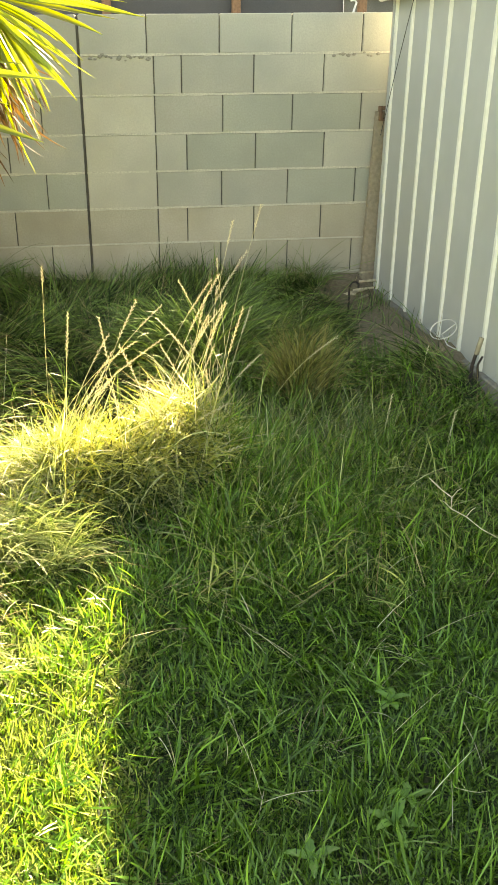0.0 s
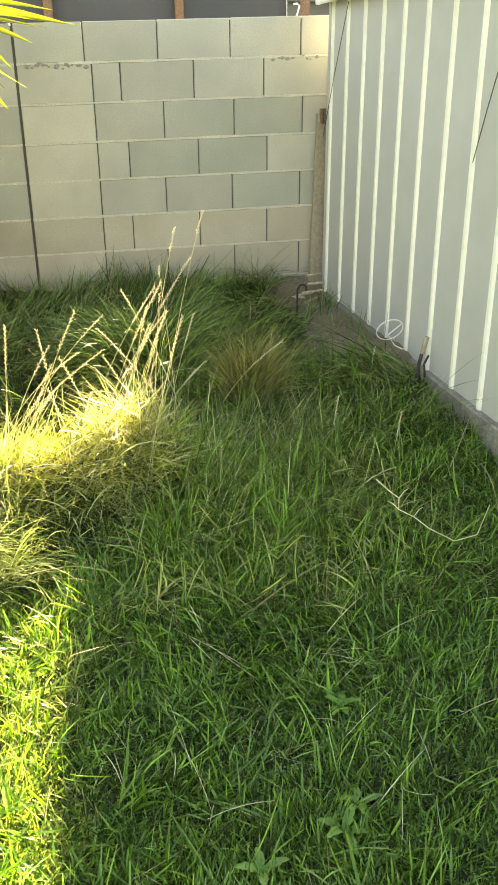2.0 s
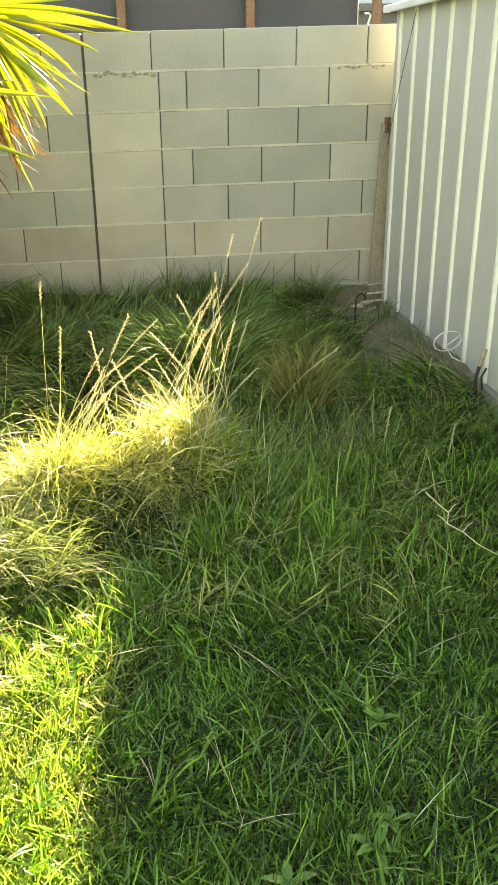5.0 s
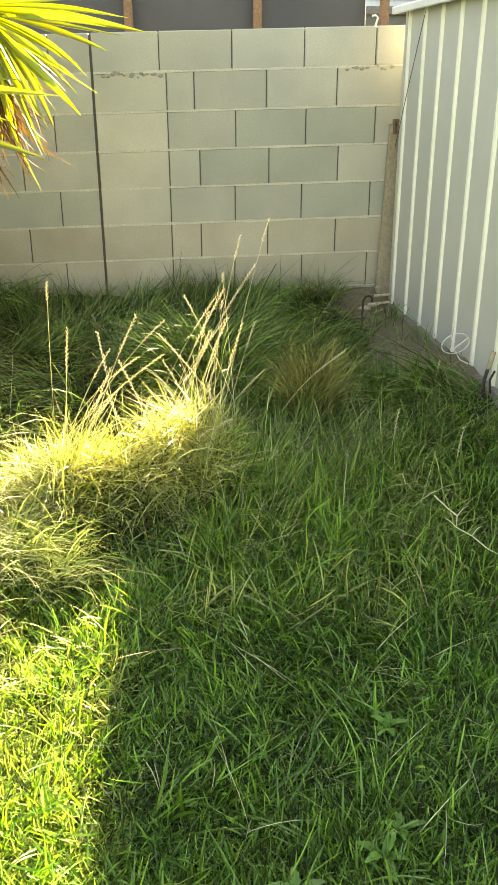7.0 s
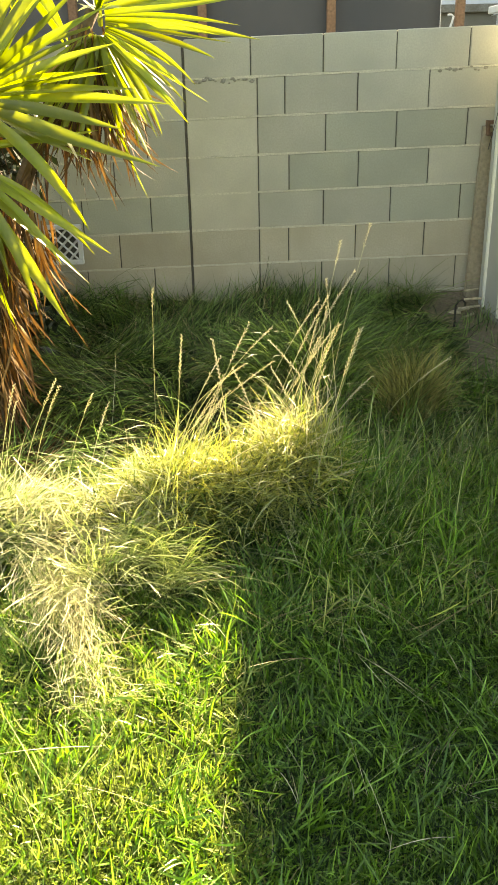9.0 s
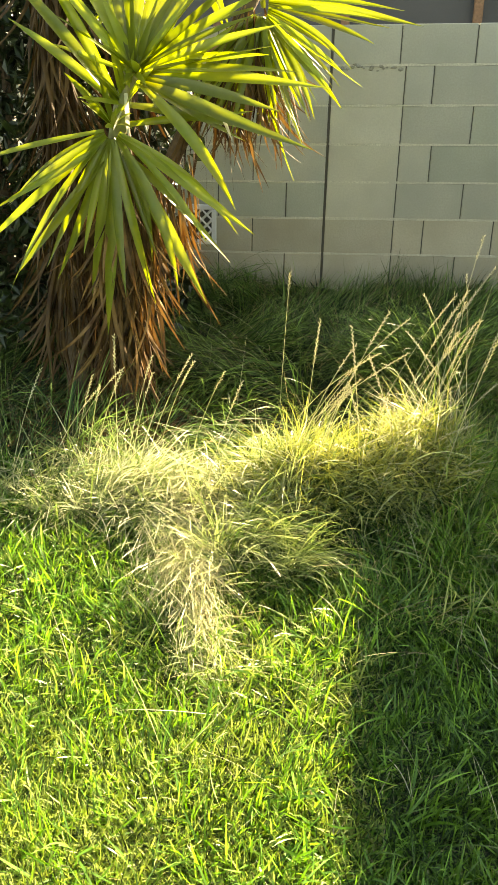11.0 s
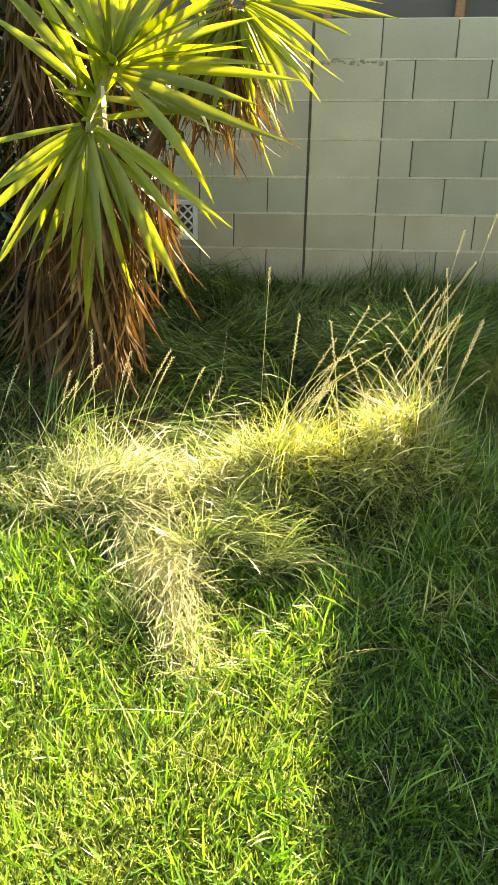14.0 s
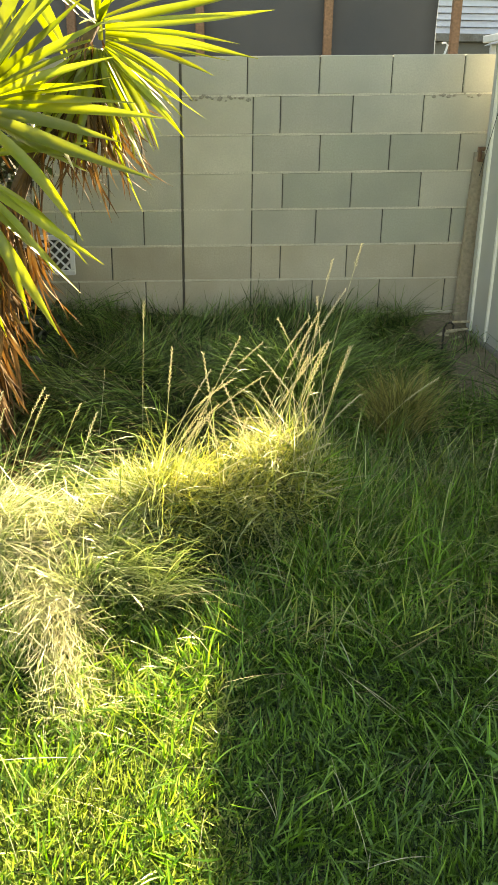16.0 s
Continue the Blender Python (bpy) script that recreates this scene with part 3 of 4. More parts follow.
sow("fresh_lawn", M["brightened"], 7000, wedge(1.6, 2.42, -0.95, 0.36, -1.2, 0.42), rnd(0.085, 0.03, 0.03, 0.16), rnd(0.0046, 0.001, 0.002, 0.007), any_way,
    rnd(1.05, 0.35, 0, 1.5), rnd(0.4, 0.5, -0.6, 1.6), 18, "loose blades with sunlight put into their pale green colour", 5, blunt=4.0)
sow("outer_lawn", M["lawn"], 40000, wedge(-2.6, 5.0, -4.2, 4.4, -4.2, 4.4), rnd(0.10, 0.03, 0.04, 0.2), rnd(0.011, 0.002, 0.005, 0.016), any_way, rnd(0.8, 0.4, 0, 1.4),
    rnd(0.5, 0.5, -0.3, 1.6), 17, "coarse lawn round the rest of the yard", 3, keep=lambda rng, x, y: (y < 0.6) | (x < -1.05 - 0.2 * y) | (x > 1.5 + 0.2 * y))
# dark low blades paint the shade in the lawn's gaps
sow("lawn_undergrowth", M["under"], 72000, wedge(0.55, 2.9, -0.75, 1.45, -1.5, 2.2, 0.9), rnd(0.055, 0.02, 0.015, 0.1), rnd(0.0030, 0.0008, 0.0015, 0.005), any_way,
    rnd(0.75, 0.4, 0, 1.5), rnd(0.5, 0.5, 0, 1.6), 12, "short fine green grass, coloured dark for the shade between longer blades", 3)
sow("lawn_thatch", M["thatch"], 4500, wedge(0.55, 3.2, -0.75, 1.45, -1.6, 2.2), rnd(0.07, 0.03, 0.02, 0.16), rnd(0.0022, 0.0006, 0.001, 0.004), any_way,
    rnd(1.2, 0.3, 0.5, 1.6), rnd(0.2, 0.3, -0.3, 1.0), 13, "dry straw-coloured thatch in the lawn", 3)


# long grass lying over in the shade below the wall
def lean_back(rng, x, y):
    return -0.4 + 2.2 * np.sin(3.6 * x + 1.6 * np.sin(3.4 * y)) + 0.6 * np.sin(8.1 * y - 2 * x) + rng.normal(0, 0.3, len(x))


def off_soil(rng, x, y):
    under_yucca = np.exp(-((x + 0.85) / 0.42) ** 2 - ((y - 3.15) / 0.38) ** 2)
    return rng.random(len(x)) < (1 - 0.9 * under_yucca) * (1 - 0.95 * smooth_step(1.30, 1.52, x) * smooth_step(3.35, 3.65, y))


def off_strip(rng, x, y):
    return rng.random(len(x)) < 1 - 0.80 * smooth_step(1.42, 1.62, x) * smooth_step(3.2, 3.5, y)


def low_by_shed(mid, spread):
    return lambda rng, x, y: np.clip(rng.normal(mid, spread, len(x)), 0.04, 0.32) * (1 - 0.6 * smooth_step(1.4, 1.75, x))


BACK = wedge(2.75, 4.98, -1.8, 1.75, -2.6, 1.75)
# dark blades stand in for shade beneath the long grass
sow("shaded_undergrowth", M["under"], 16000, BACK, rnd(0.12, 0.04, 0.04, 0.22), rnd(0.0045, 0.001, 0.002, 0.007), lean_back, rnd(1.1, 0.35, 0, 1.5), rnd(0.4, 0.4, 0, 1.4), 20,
    "matted grass with the shade under the longer blades in its dark colour", 3, keep=off_soil, lift=on_dome(0.0, 0.7))
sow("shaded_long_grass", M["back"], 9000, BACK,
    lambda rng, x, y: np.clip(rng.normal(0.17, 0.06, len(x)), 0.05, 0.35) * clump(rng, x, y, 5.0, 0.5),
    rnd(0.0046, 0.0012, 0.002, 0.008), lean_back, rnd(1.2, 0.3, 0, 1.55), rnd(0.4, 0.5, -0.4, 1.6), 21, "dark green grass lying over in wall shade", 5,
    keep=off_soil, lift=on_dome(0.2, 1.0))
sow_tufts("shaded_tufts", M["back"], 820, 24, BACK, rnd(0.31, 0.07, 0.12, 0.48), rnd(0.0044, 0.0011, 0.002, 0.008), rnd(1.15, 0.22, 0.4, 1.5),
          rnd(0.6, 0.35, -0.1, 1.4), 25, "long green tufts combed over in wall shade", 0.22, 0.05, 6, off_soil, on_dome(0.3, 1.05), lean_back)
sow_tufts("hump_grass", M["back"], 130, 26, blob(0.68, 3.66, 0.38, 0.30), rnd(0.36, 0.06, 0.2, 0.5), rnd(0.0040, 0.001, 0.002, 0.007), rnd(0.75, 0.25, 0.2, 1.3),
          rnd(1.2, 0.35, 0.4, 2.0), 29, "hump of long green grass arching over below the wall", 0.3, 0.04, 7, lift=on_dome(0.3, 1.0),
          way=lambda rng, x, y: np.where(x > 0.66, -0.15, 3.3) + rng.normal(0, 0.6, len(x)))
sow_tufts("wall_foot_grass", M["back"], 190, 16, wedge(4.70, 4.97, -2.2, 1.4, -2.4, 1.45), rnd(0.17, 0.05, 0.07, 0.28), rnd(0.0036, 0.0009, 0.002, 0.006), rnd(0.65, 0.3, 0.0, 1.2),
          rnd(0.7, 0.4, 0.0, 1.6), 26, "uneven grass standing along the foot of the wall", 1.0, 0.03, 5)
sow_tufts("wall_foot_grass", M["thatch"], 60, 9, wedge(4.72, 4.97, -2.2, 1.4, -2.4, 1.45), rnd(0.19, 0.05, 0.08, 0.30), rnd(0.0026, 0.0007, 0.002, 0.005), rnd(0.5, 0.3, 0.0, 1.0),
          rnd(0.6, 0.4, 0.0, 1.5), 27, "brown dry stems along the foot of the wall", 1.0, 0.04, 5)
sow("shaded_dry_grass", M["thatch"], 3600, wedge(2.85, 4.95, -1.6, 1.6, -2.4, 1.75), rnd(0.2, 0.07, 0.05, 0.4), rnd(0.0026, 0.0007, 0.001, 0.004), lean_back,
    rnd(1.05, 0.35, 0, 1.5), rnd(0.6, 0.4, 0, 2.0), 24, "dry stems lying in the long grass", 5, keep=off_soil, lift=on_dome(0.3, 1.0))
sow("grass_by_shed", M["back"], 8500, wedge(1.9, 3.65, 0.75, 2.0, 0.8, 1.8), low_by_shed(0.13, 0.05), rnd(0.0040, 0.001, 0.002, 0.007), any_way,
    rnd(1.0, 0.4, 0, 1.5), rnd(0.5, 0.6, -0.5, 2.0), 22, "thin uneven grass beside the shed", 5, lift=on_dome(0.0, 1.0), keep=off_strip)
sow_tufts("tufts_by_shed", M["lawn"], 330, 14, wedge(2.0, 3.6, 0.65, 1.95, 0.6, 1.85), low_by_shed(0.20, 0.06), rnd(0.0050, 0.0012, 0.003, 0.008), rnd(0.85, 0.35, 0.1, 1.3),
          rnd(0.7, 0.5, -0.2, 2.0), 28, "tangled green tufts beside the shed", 1.0, 0.05, 6, off_strip, on_dome(0.2, 1.0))
sow("litter_by_shed", M["thatch"], 3000, wedge(2.2, 4.9, 0.9, 1.95, 1.2, 1.75), rnd(0.10, 0.05, 0.03, 0.22), rnd(0.0028, 0.0007, 0.001, 0.005), any_way,
    rnd(1.4, 0.15, 0.9, 1.6), rnd(0.1, 0.25, -0.3, 0.6), 23, "dry grass litter on bare soil beside the shed", 3)


sow("yucca_litter", M["dead"], 1500, blob(-0.75, 3.12, 0.62, 0.42), rnd(0.16, 0.07, 0.04, 0.34), rnd(0.007, 0.002, 0.003, 0.013), any_way,
    rnd(1.42, 0.14, 0.9, 1.57), rnd(0.1, 0.25, -0.3, 0.6), 50, "fallen brown leaf litter under the yucca", 4)


# sunlit mounds of long dry grass
def tangled(spread):
    """Matted strands: swirls that change over a hand's width, leaning towards the lawn."""
    def f(rng, x, y):
        swirl = -1.3 + 1.3 * np.sin(6.1 * x + 2.0 * np.sin(4.7 * y)) + 0.8 * np.sin(9.3 * y - 3.1 * x)
        return swirl + rng.normal(0, spread, len(x))
    return f


def mound(name, material, count, cx, cy, rx, ry, tall, seed, label, spread=1.1, width=0.0034, tilt=1.02, bend=0.7, low=0.1, high=1.0):
    return sow(name, material, count, blob(cx, cy, rx, ry), lambda rng, x, y: np.clip(rng.normal(tall, 0.3 * tall, len(x)), 0.04, None),
               rnd(width, 0.25 * width, 0.001, 0.008), tangled(spread), rnd(tilt, 0.4, 0, 1.6), rnd(bend, 0.5, -0.2, 2.4), seed, label, 6,
               lift=on_dome(low, high))


# dark inner blades paint the shaded hollows of the mounds
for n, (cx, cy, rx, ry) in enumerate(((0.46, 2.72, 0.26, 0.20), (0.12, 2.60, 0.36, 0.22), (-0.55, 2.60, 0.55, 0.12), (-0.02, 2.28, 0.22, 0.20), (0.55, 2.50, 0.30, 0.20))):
    mound("mound_core", M["core"], (2600, 2000, 400, 300, 400)[n], cx, cy, rx, ry, 0.13, 70 + n, "matted grass inside a sunlit mound, coloured dark as its inner shade", 1.6, 0.0058, 1.1, 0.5, 0.0, 0.72)
mound("tall_grass_mound", M["gold"], 1700, 0.46, 2.72, 0.24, 0.17, 0.18, 31, "golden sunlit mound of long grass", 1.6, 0.0036, low=0.5)
mound("tall_grass_mound", M["gold"], 1700, 0.12, 2.64, 0.34, 0.17, 0.17, 32, "golden sunlit mound of long grass", 1.6, 0.0036, low=0.5)
mound("tall_grass_mound", M["tall"], 900, 0.10, 2.60, 0.40, 0.22, 0.18, 30, "green and pale sunlit mound of long grass", 1.6, 0.0038, low=0.4)
mound("tall_grass_mound", M["tall"], 2400, -0.60, 2.58, 0.52, 0.17, 0.16, 33, "pale sunlit mound of long grass", 1.6, 0.0038, tilt=1.15, low=0.4)
sow_tufts("arching_grass", M["tall"], 40, 24, blob(-0.02, 2.30, 0.17, 0.15), rnd(0.25, 0.05, 0.15, 0.34), rnd(0.0034, 0.0007, 0.0018, 0.005), rnd(0.55, 0.25, 0.1, 1.1),
          rnd(1.2, 0.35, 0.4, 2.2), 34, "pale mound of long fine arching grass", 0.25, 0.02, 8, lift=on_dome(0.3, 1.0), way=lambda rng, x, y: rng.choice([-2.7, -0.9, -0.4], len(x)) + rng.normal(0, 0.35, len(x)))
sow_tufts("sunlit_tufts", M["tall"], 80, 18, wedge(2.48, 2.80, -1.0, 0.45, -1.0, 0.6), rnd(0.24, 0.06, 0.12, 0.36), rnd(0.0036, 0.0008, 0.0018, 0.006), rnd(0.95, 0.35, 0.2, 1.45),
          rnd(0.7, 0.5, -0.2, 1.8), 43, "sunlit tufts of long pale grass", 0.8, 0.04, 6, lift=on_dome(0.4, 1.0))
mound("straw_mat", M["straw"], 950, -0.28, 2.54, 0.38, 0.20, 0.20, 35, "bleached straw lying over a grass mound", 0.8, 0.0033, tilt=1.15, low=0.7, high=1.15)
mound("straw_mat", M["straw"], 500, -0.80, 2.56, 0.34, 0.16, 0.19, 48, "bleached straw lying over low grass", 1.0, 0.0033, tilt=1.1, low=0.6, high=1.15)
mound("straw_mat", M["straw"], 260, 0.46, 2.70, 0.26, 0.18, 0.22, 37, "bleached straw lying over a grass mound", 1.4, 0.0028, tilt=0.95, low=0.6, high=1.15)


def spill(rng, n):
    u = rng.random(n) ** 1.35
    return -0.36 + 0.26 * u + rng.normal(0, 0.060, n) * (1.3 - 0.6 * u), 2.47 - 0.73 * u + rng.normal(0, 0.03, n)


sow("straw_spill", M["straw"], 1300, spill, lambda rng, x, y: np.clip(rng.normal(0.27, 0.07, len(x)), 0.08, 0.42) * (0.45 + 0.55 * smooth_step(1.8, 2.3, y)), rnd(0.0029, 0.0007, 0.0014, 0.005), rnd(-1.35, 0.24), rnd(1.3, 0.2, 0.6, 1.6),
    rnd(0.2, 0.25, -0.3, 0.8), 36, "bleached straw spilling over the lawn", 5, lift=on_dome(0.3, 1.15))
sow("straw_spill", M["tall"], 700, spill, rnd(0.18, 0.06, 0.05, 0.36), rnd(0.0030, 0.0008, 0.0015, 0.005), rnd(-1.35, 0.8), rnd(1.05, 0.35, 0.3, 1.6),
    rnd(0.4, 0.4, -0.2, 1.3), 47, "pale green grass spilling over the lawn", 5, lift=on_dome(0.2, 0.9))
sow("straw_spill", M["thatch"], 260, lambda rng, n: tuple(a + b for a, b in zip(spill(rng, n), (0.09, -0.04))), rnd(0.20, 0.06, 0.05, 0.36), rnd(0.0022, 0.0006, 0.0015, 0.004), rnd(-1.4, 0.5), rnd(1.2, 0.3, 0.3, 1.6),
    rnd(0.3, 0.3, -0.2, 1.3), 48, "brown dry grass beside the bleached straw", 5, lift=on_dome(0.1, 0.8))
sow("loose_stems", M["thatch"], 800, wedge(1.9, 3.7, 0.3, 1.9, 0.2, 1.8), rnd(0.26, 0.08, 0.1, 0.45), rnd(0.0024, 0.0006, 0.0015, 0.004), any_way, rnd(1.05, 0.35, 0.2, 1.5),
    rnd(0.4, 0.5, -0.5, 1.6), 45, "thin dry stems lying across the green grass", 7, lift=on_dome(0.4, 1.1))
sow("pale_stems", M["tall"], 2300, wedge(2.3, 3.1, 0.45, 1.4, 0.5, 1.3), rnd(0.22, 0.06, 0.06, 0.36), rnd(0.0030, 0.0008, 0.0015, 0.005), any_way, rnd(0.85, 0.4, 0.0, 1.5),
    rnd(0.6, 0.5, -0.4, 1.6), 49, "pale green stems mixed into the longer grass", 6, lift=on_dome(0.4, 1.1), keep=off_strip)
sow("fresh_blades", M["brightened"], 1500, wedge(2.0, 3.1, 0.45, 1.5, 0.55, 1.35), rnd(0.17, 0.05, 0.06, 0.30), rnd(0.0046, 0.001, 0.002, 0.007), any_way, rnd(0.85, 0.35, 0.1, 1.4),
    rnd(0.5, 0.5, -0.4, 1.5), 51, "bright green blades standing in the longer grass", 6, lift=on_dome(0.5, 1.1), keep=off_strip, blunt=4.0)
sow("loose_stems", M["straw"], 500, wedge(1.2, 4.4, -0.4, 1.3, -1.2, 1.5), rnd(0.22, 0.08, 0.08, 0.42), rnd(0.0022, 0.0006, 0.0015, 0.004), any_way, rnd(1.05, 0.35, 0.2, 1.5),
    rnd(0.4, 0.5, -0.5, 1.6), 46, "pale dry stems lying across the grass", 7, lift=on_dome(0.4, 1.1))
sow_tufts("brown_tussock", M["olive"], 44, 34, blob(1.03, 3.30, 0.09, 0.07), rnd(0.34, 0.05, 0.2, 0.44), rnd(0.0030, 0.0008, 0.0018, 0.005), rnd(0.28, 0.16, 0.0, 0.7),
          rnd(0.9, 0.4, 0.2, 2.0), 38, "olive-brown upright grass tussock arching over at its top", 0.5, 0.02, 7, lift=on_dome(0.0, 0.5),
          way=lambda rng, x, y: rng.choice([0.2, -0.7, -2.4, 3.0], len(x)) + rng.normal(0, 0.4, len(x)))
sow_tufts("mixed_tussock", M["lawn"], 280, 15, wedge(2.25, 2.85, 0.52, 1.2, 0.66, 1.25), rnd(0.20, 0.05, 0.1, 0.34), rnd(0.0050, 0.0012, 0.003, 0.008), rnd(0.85, 0.35, 0.1, 1.4),
          rnd(0.6, 0.5, -0.3, 1.6), 40, "tangled long green grass at the shadow's edge", 0.6, 0.035, 6, lift=on_dome(0.1, 0.9), blunt=4.0)
mound("mixed_tussock", M["thatch"], 260, 0.80, 2.72, 0.36, 0.30, 0.24, 41, "thin dry stems tangled in green grass", 1.6, 0.0024)


# ---------------------------------------------------------------- seed stalks
def stalk(tip, lean, tall, head, seed, plump=1.0, label="pale dry grass stalk with a notched seed head"):
    """A bent stem that ends at tip; its upper part, head long, carries two rows of small spikelets."""
    rng = np.random.default_rng(seed)
    tip, lean = Vector(tip), Vector(lean)
    foot = tip - lean * tall - Vector((0, 0, tall * 0.75))
    foot.z = max(foot.z, float(ground_height(foot.x, foot.y)))
    mid = (foot + tip) / 2 + Vector((0, 0, 0.10 * tall)) - lean * 0.12 * tall
    path = [foot * (1 - t) ** 2 + mid * (2 * t * (1 - t)) + tip * (t * t) for t in (k / 13 for k in range(14))]
    ob = thing("grass_stalk", foot, label, "grass stalk", "seed stalks in the long grass")
    path = [p - foot for p in path]
    part("stem", tube(path, 0.0013, 5, taper=0.7), M["straw"], ob)
    bm = bmesh.new()
    total = sum((b - a).length for a, b in zip(path, path[1:]))
    head *= 1.35
    n = max(6, int(head / 0.0075))
    for i in range(n):
        s = 1 - head / total * (1 - i / n)
        k = min(int(s * 13), 12)
        p = path[k].lerp(path[k + 1], s * 13 - k)
        d = (path[k + 1] - path[k]).normalized()
        side = d.cross(Vector((0.2, -1, 0.3))).normalized() * (1 if i % 2 else -1)
        way = (d * 0.92 + side * 0.42 + Vector(rng.normal(0, 0.12, 3))).normalized()
        size = 0.0115 * plump * rng.uniform(0.8, 1.15)
        m = Matrix.Translation(p + way * size * 0.5) @ way.to_track_quat("X", "Z").to_matrix().to_4x4() @ Matrix.Diagonal((size * 0.6, 0.0018 * plump, 0.0016 * plump, 1))
        bmesh.ops.create_icosphere(bm, subdivisions=1, radius=1.0, matrix=m)
    part("seed_head", bm, M["seed"], ob, "pale seed head")


STALKS = (
    ((0.505, 3.30, 0.31), (-0.42, 0.25, 0.35), 0.60, 0.06), ((0.823, 3.6, 0.369), (0.45, 0.55, 0.35), 0.95, 0.22), ((0.757, 3.6, 0.502), (0.22, 0.5, 0.5), 0.85, 0.09),
    ((0.884, 3.6, 0.574), (0.28, 0.5, 0.5), 0.90, 0.09), ((0.665, 3.3, 0.40), (-0.06, 0.35, 0.5), 0.75, 0.03), ((0.668, 3.19, 0.359), (0.42, 0.2, 0.35), 0.70, 0.20),
    ((0.65, 3.4, 0.29), (0.50, 0.3, 0.2), 0.65, 0.14), ((0.66, 3.2, 0.31), (0.10, 0.3, 0.5), 0.65, 0.03), ((0.81, 2.9, 0.115), (0.70, 0.1, 0.15), 0.35, 0.10), ((0.78, 3.0, 0.278), (0.30, 0.1, 0.5), 0.55, 0.09), ((0.116, 2.66, 0.36), (0.10, 0.0, 0.5), 0.45, 0.13), ((0.222, 2.60, 0.36), (-0.15, 0.0, 0.5), 0.40, 0.11),
    ((0.349, 2.686, 0.391), (0.45, 0.0, 0.4), 0.45, 0.12), ((0.704, 2.531, 0.401), (0.30, 0.0, 0.5), 0.55, 0.13), ((0.71, 2.572, -0.12), (0.85, -0.1, 0.0), 0.40, 0.13),
    ((0.669, 2.638, 0.018), (0.90, -0.1, 0.0), 0.35, 0.10), ((1.154, 3.106, 0.116), (0.85, 0.0, 0.1), 0.30, 0.12), ((0.286, 2.603, 0.257), (-0.40, 0.0, 0.4), 0.30, 0.09),
    ((-0.037, 3.227, 0.392), (0.05, 0.0, 0.5), 0.50, 0.06), ((-0.465, 2.624, 0.208), (0.30, 0.0, 0.4), 0.35, 0.08), ((-0.60, 2.62, 0.28), (0.02, 0.0, 0.5), 0.40, 0.10),
    ((-0.57, 2.62, 0.16), (0.40, 0.0, 0.4), 0.32, 0.09))
for i, (tip, lean, tall, head) in enumerate(STALKS):
    stalk(tip, lean, tall, head, 100 + i, 1.15 if tip[1] > 3.15 else 1.0)
rng_s = np.random.default_rng(77)
for i in range(16):
    u = rng_s.random()
    x = 0.2 + 0.5 * u
    stalk((x, 2.62 + 0.35 * rng_s.random(), 0.02 + 0.33 * rng_s.random() * (1.2 - abs(u - 0.4))), (rng_s.normal(0.55, 0.4), rng_s.normal(-0.05, 0.2), 0.25),
          rng_s.uniform(0.3, 0.5), rng_s.uniform(0.07, 0.14), 200 + i)
for i in range(9):
    u = rng_s.random()
    stalk((0.40 + 0.27 * u, 2.75 + 0.2 * rng_s.random(), 0.12 + 0.28 * rng_s.random()), (rng_s.normal(0.45, 0.25) if u > 0.25 else rng_s.normal(-0.4, 0.2), 0.05, 0.35),
          rng_s.uniform(0.35, 0.55), rng_s.uniform(0.08, 0.14), 500 + i)
for i in range(10):
    stalk((-1.0 + 0.9 * rng_s.random(), 2.5 + 0.3 * rng_s.random(), 0.02 + 0.18 * rng_s.random()), (abs(rng_s.normal(0.3, 0.3)), rng_s.normal(-0.1, 0.2), 0.3),
          rng_s.uniform(0.3, 0.45), rng_s.uniform(0.06, 0.11), 300 + i)
for x, y, h in ((1.30, 2.75, 0.30), (1.52, 2.65, 0.24), (1.62, 3.35, 0.12), (1.40, 3.45, 0.10)):
    stalk((x, y, float(ground_height(x, y)) + h), (0.1, 0.0, 0.5), h, 0.1, int(x * 100), label="thin dry seed stalk beside the shed")


# ---------------------------------------------------------------- yucca
def leaf_mesh(name, material, droop, width, curl, wave, seed):
    """A sword leaf along +x, one metre long, channelled, with a pointed tip; it droops towards -z."""
    rng = np.random.default_rng(seed)
    bm = bmesh.new()
    rows, n = [], 12
    phase = rng.uniform(0, 6)
    for i in range(n + 1):
        t = i / n
        w = width * (0.55 + 1.3 * t if t < 0.35 else 1.0 - 0.0 * t) * (1 - max(0.0, (t - 0.45) / 0.55) ** 1.7)
        w = max(w, 0.0012)
        ang = droop * t ** 1.3
        p = Vector((t - 0.18 * abs(droop) * t * t, wave * math.sin(3 * t + phase) * t, -0.42 * droop * t * t))
        up = Vector((math.sin(ang), 0, math.cos(ang)))
        tw = curl * t * math.sin(2 * t + phase)
        side = Vector((0, math.cos(tw), math.sin(tw)))
        row = [p - side * w + up * w * 0.35, p - side * w * 0.5 + up * w * 0.08, p, p + side * w * 0.5 + up * w * 0.08, p + side * w + up * w * 0.35]
        rows.append([bm.verts.new(v) for v in row])
    for a, b in zip(rows, rows[1:]):
        for j in range(4):
            bm.faces.new((a[j], b[j], b[j + 1], a[j + 1]))
    return mesh_of(name, bm, material, True)


GREEN = [leaf_mesh("leaf", M["leaf"], d, 0.036, 0.5, 0.02, 7 + i) for i, d in enumerate((0.05, 0.2, 0.35, 0.5, 0.75, 0.15))]
DEAD = [leaf_mesh("dead_leaf", M["dead"], d, 0.016, 2.6, 0.10, 30 + i) for i, d in enumerate((0.2, 0.5, 0.8, 1.1, 0.35, 0.6, 0.05, 0.9))]


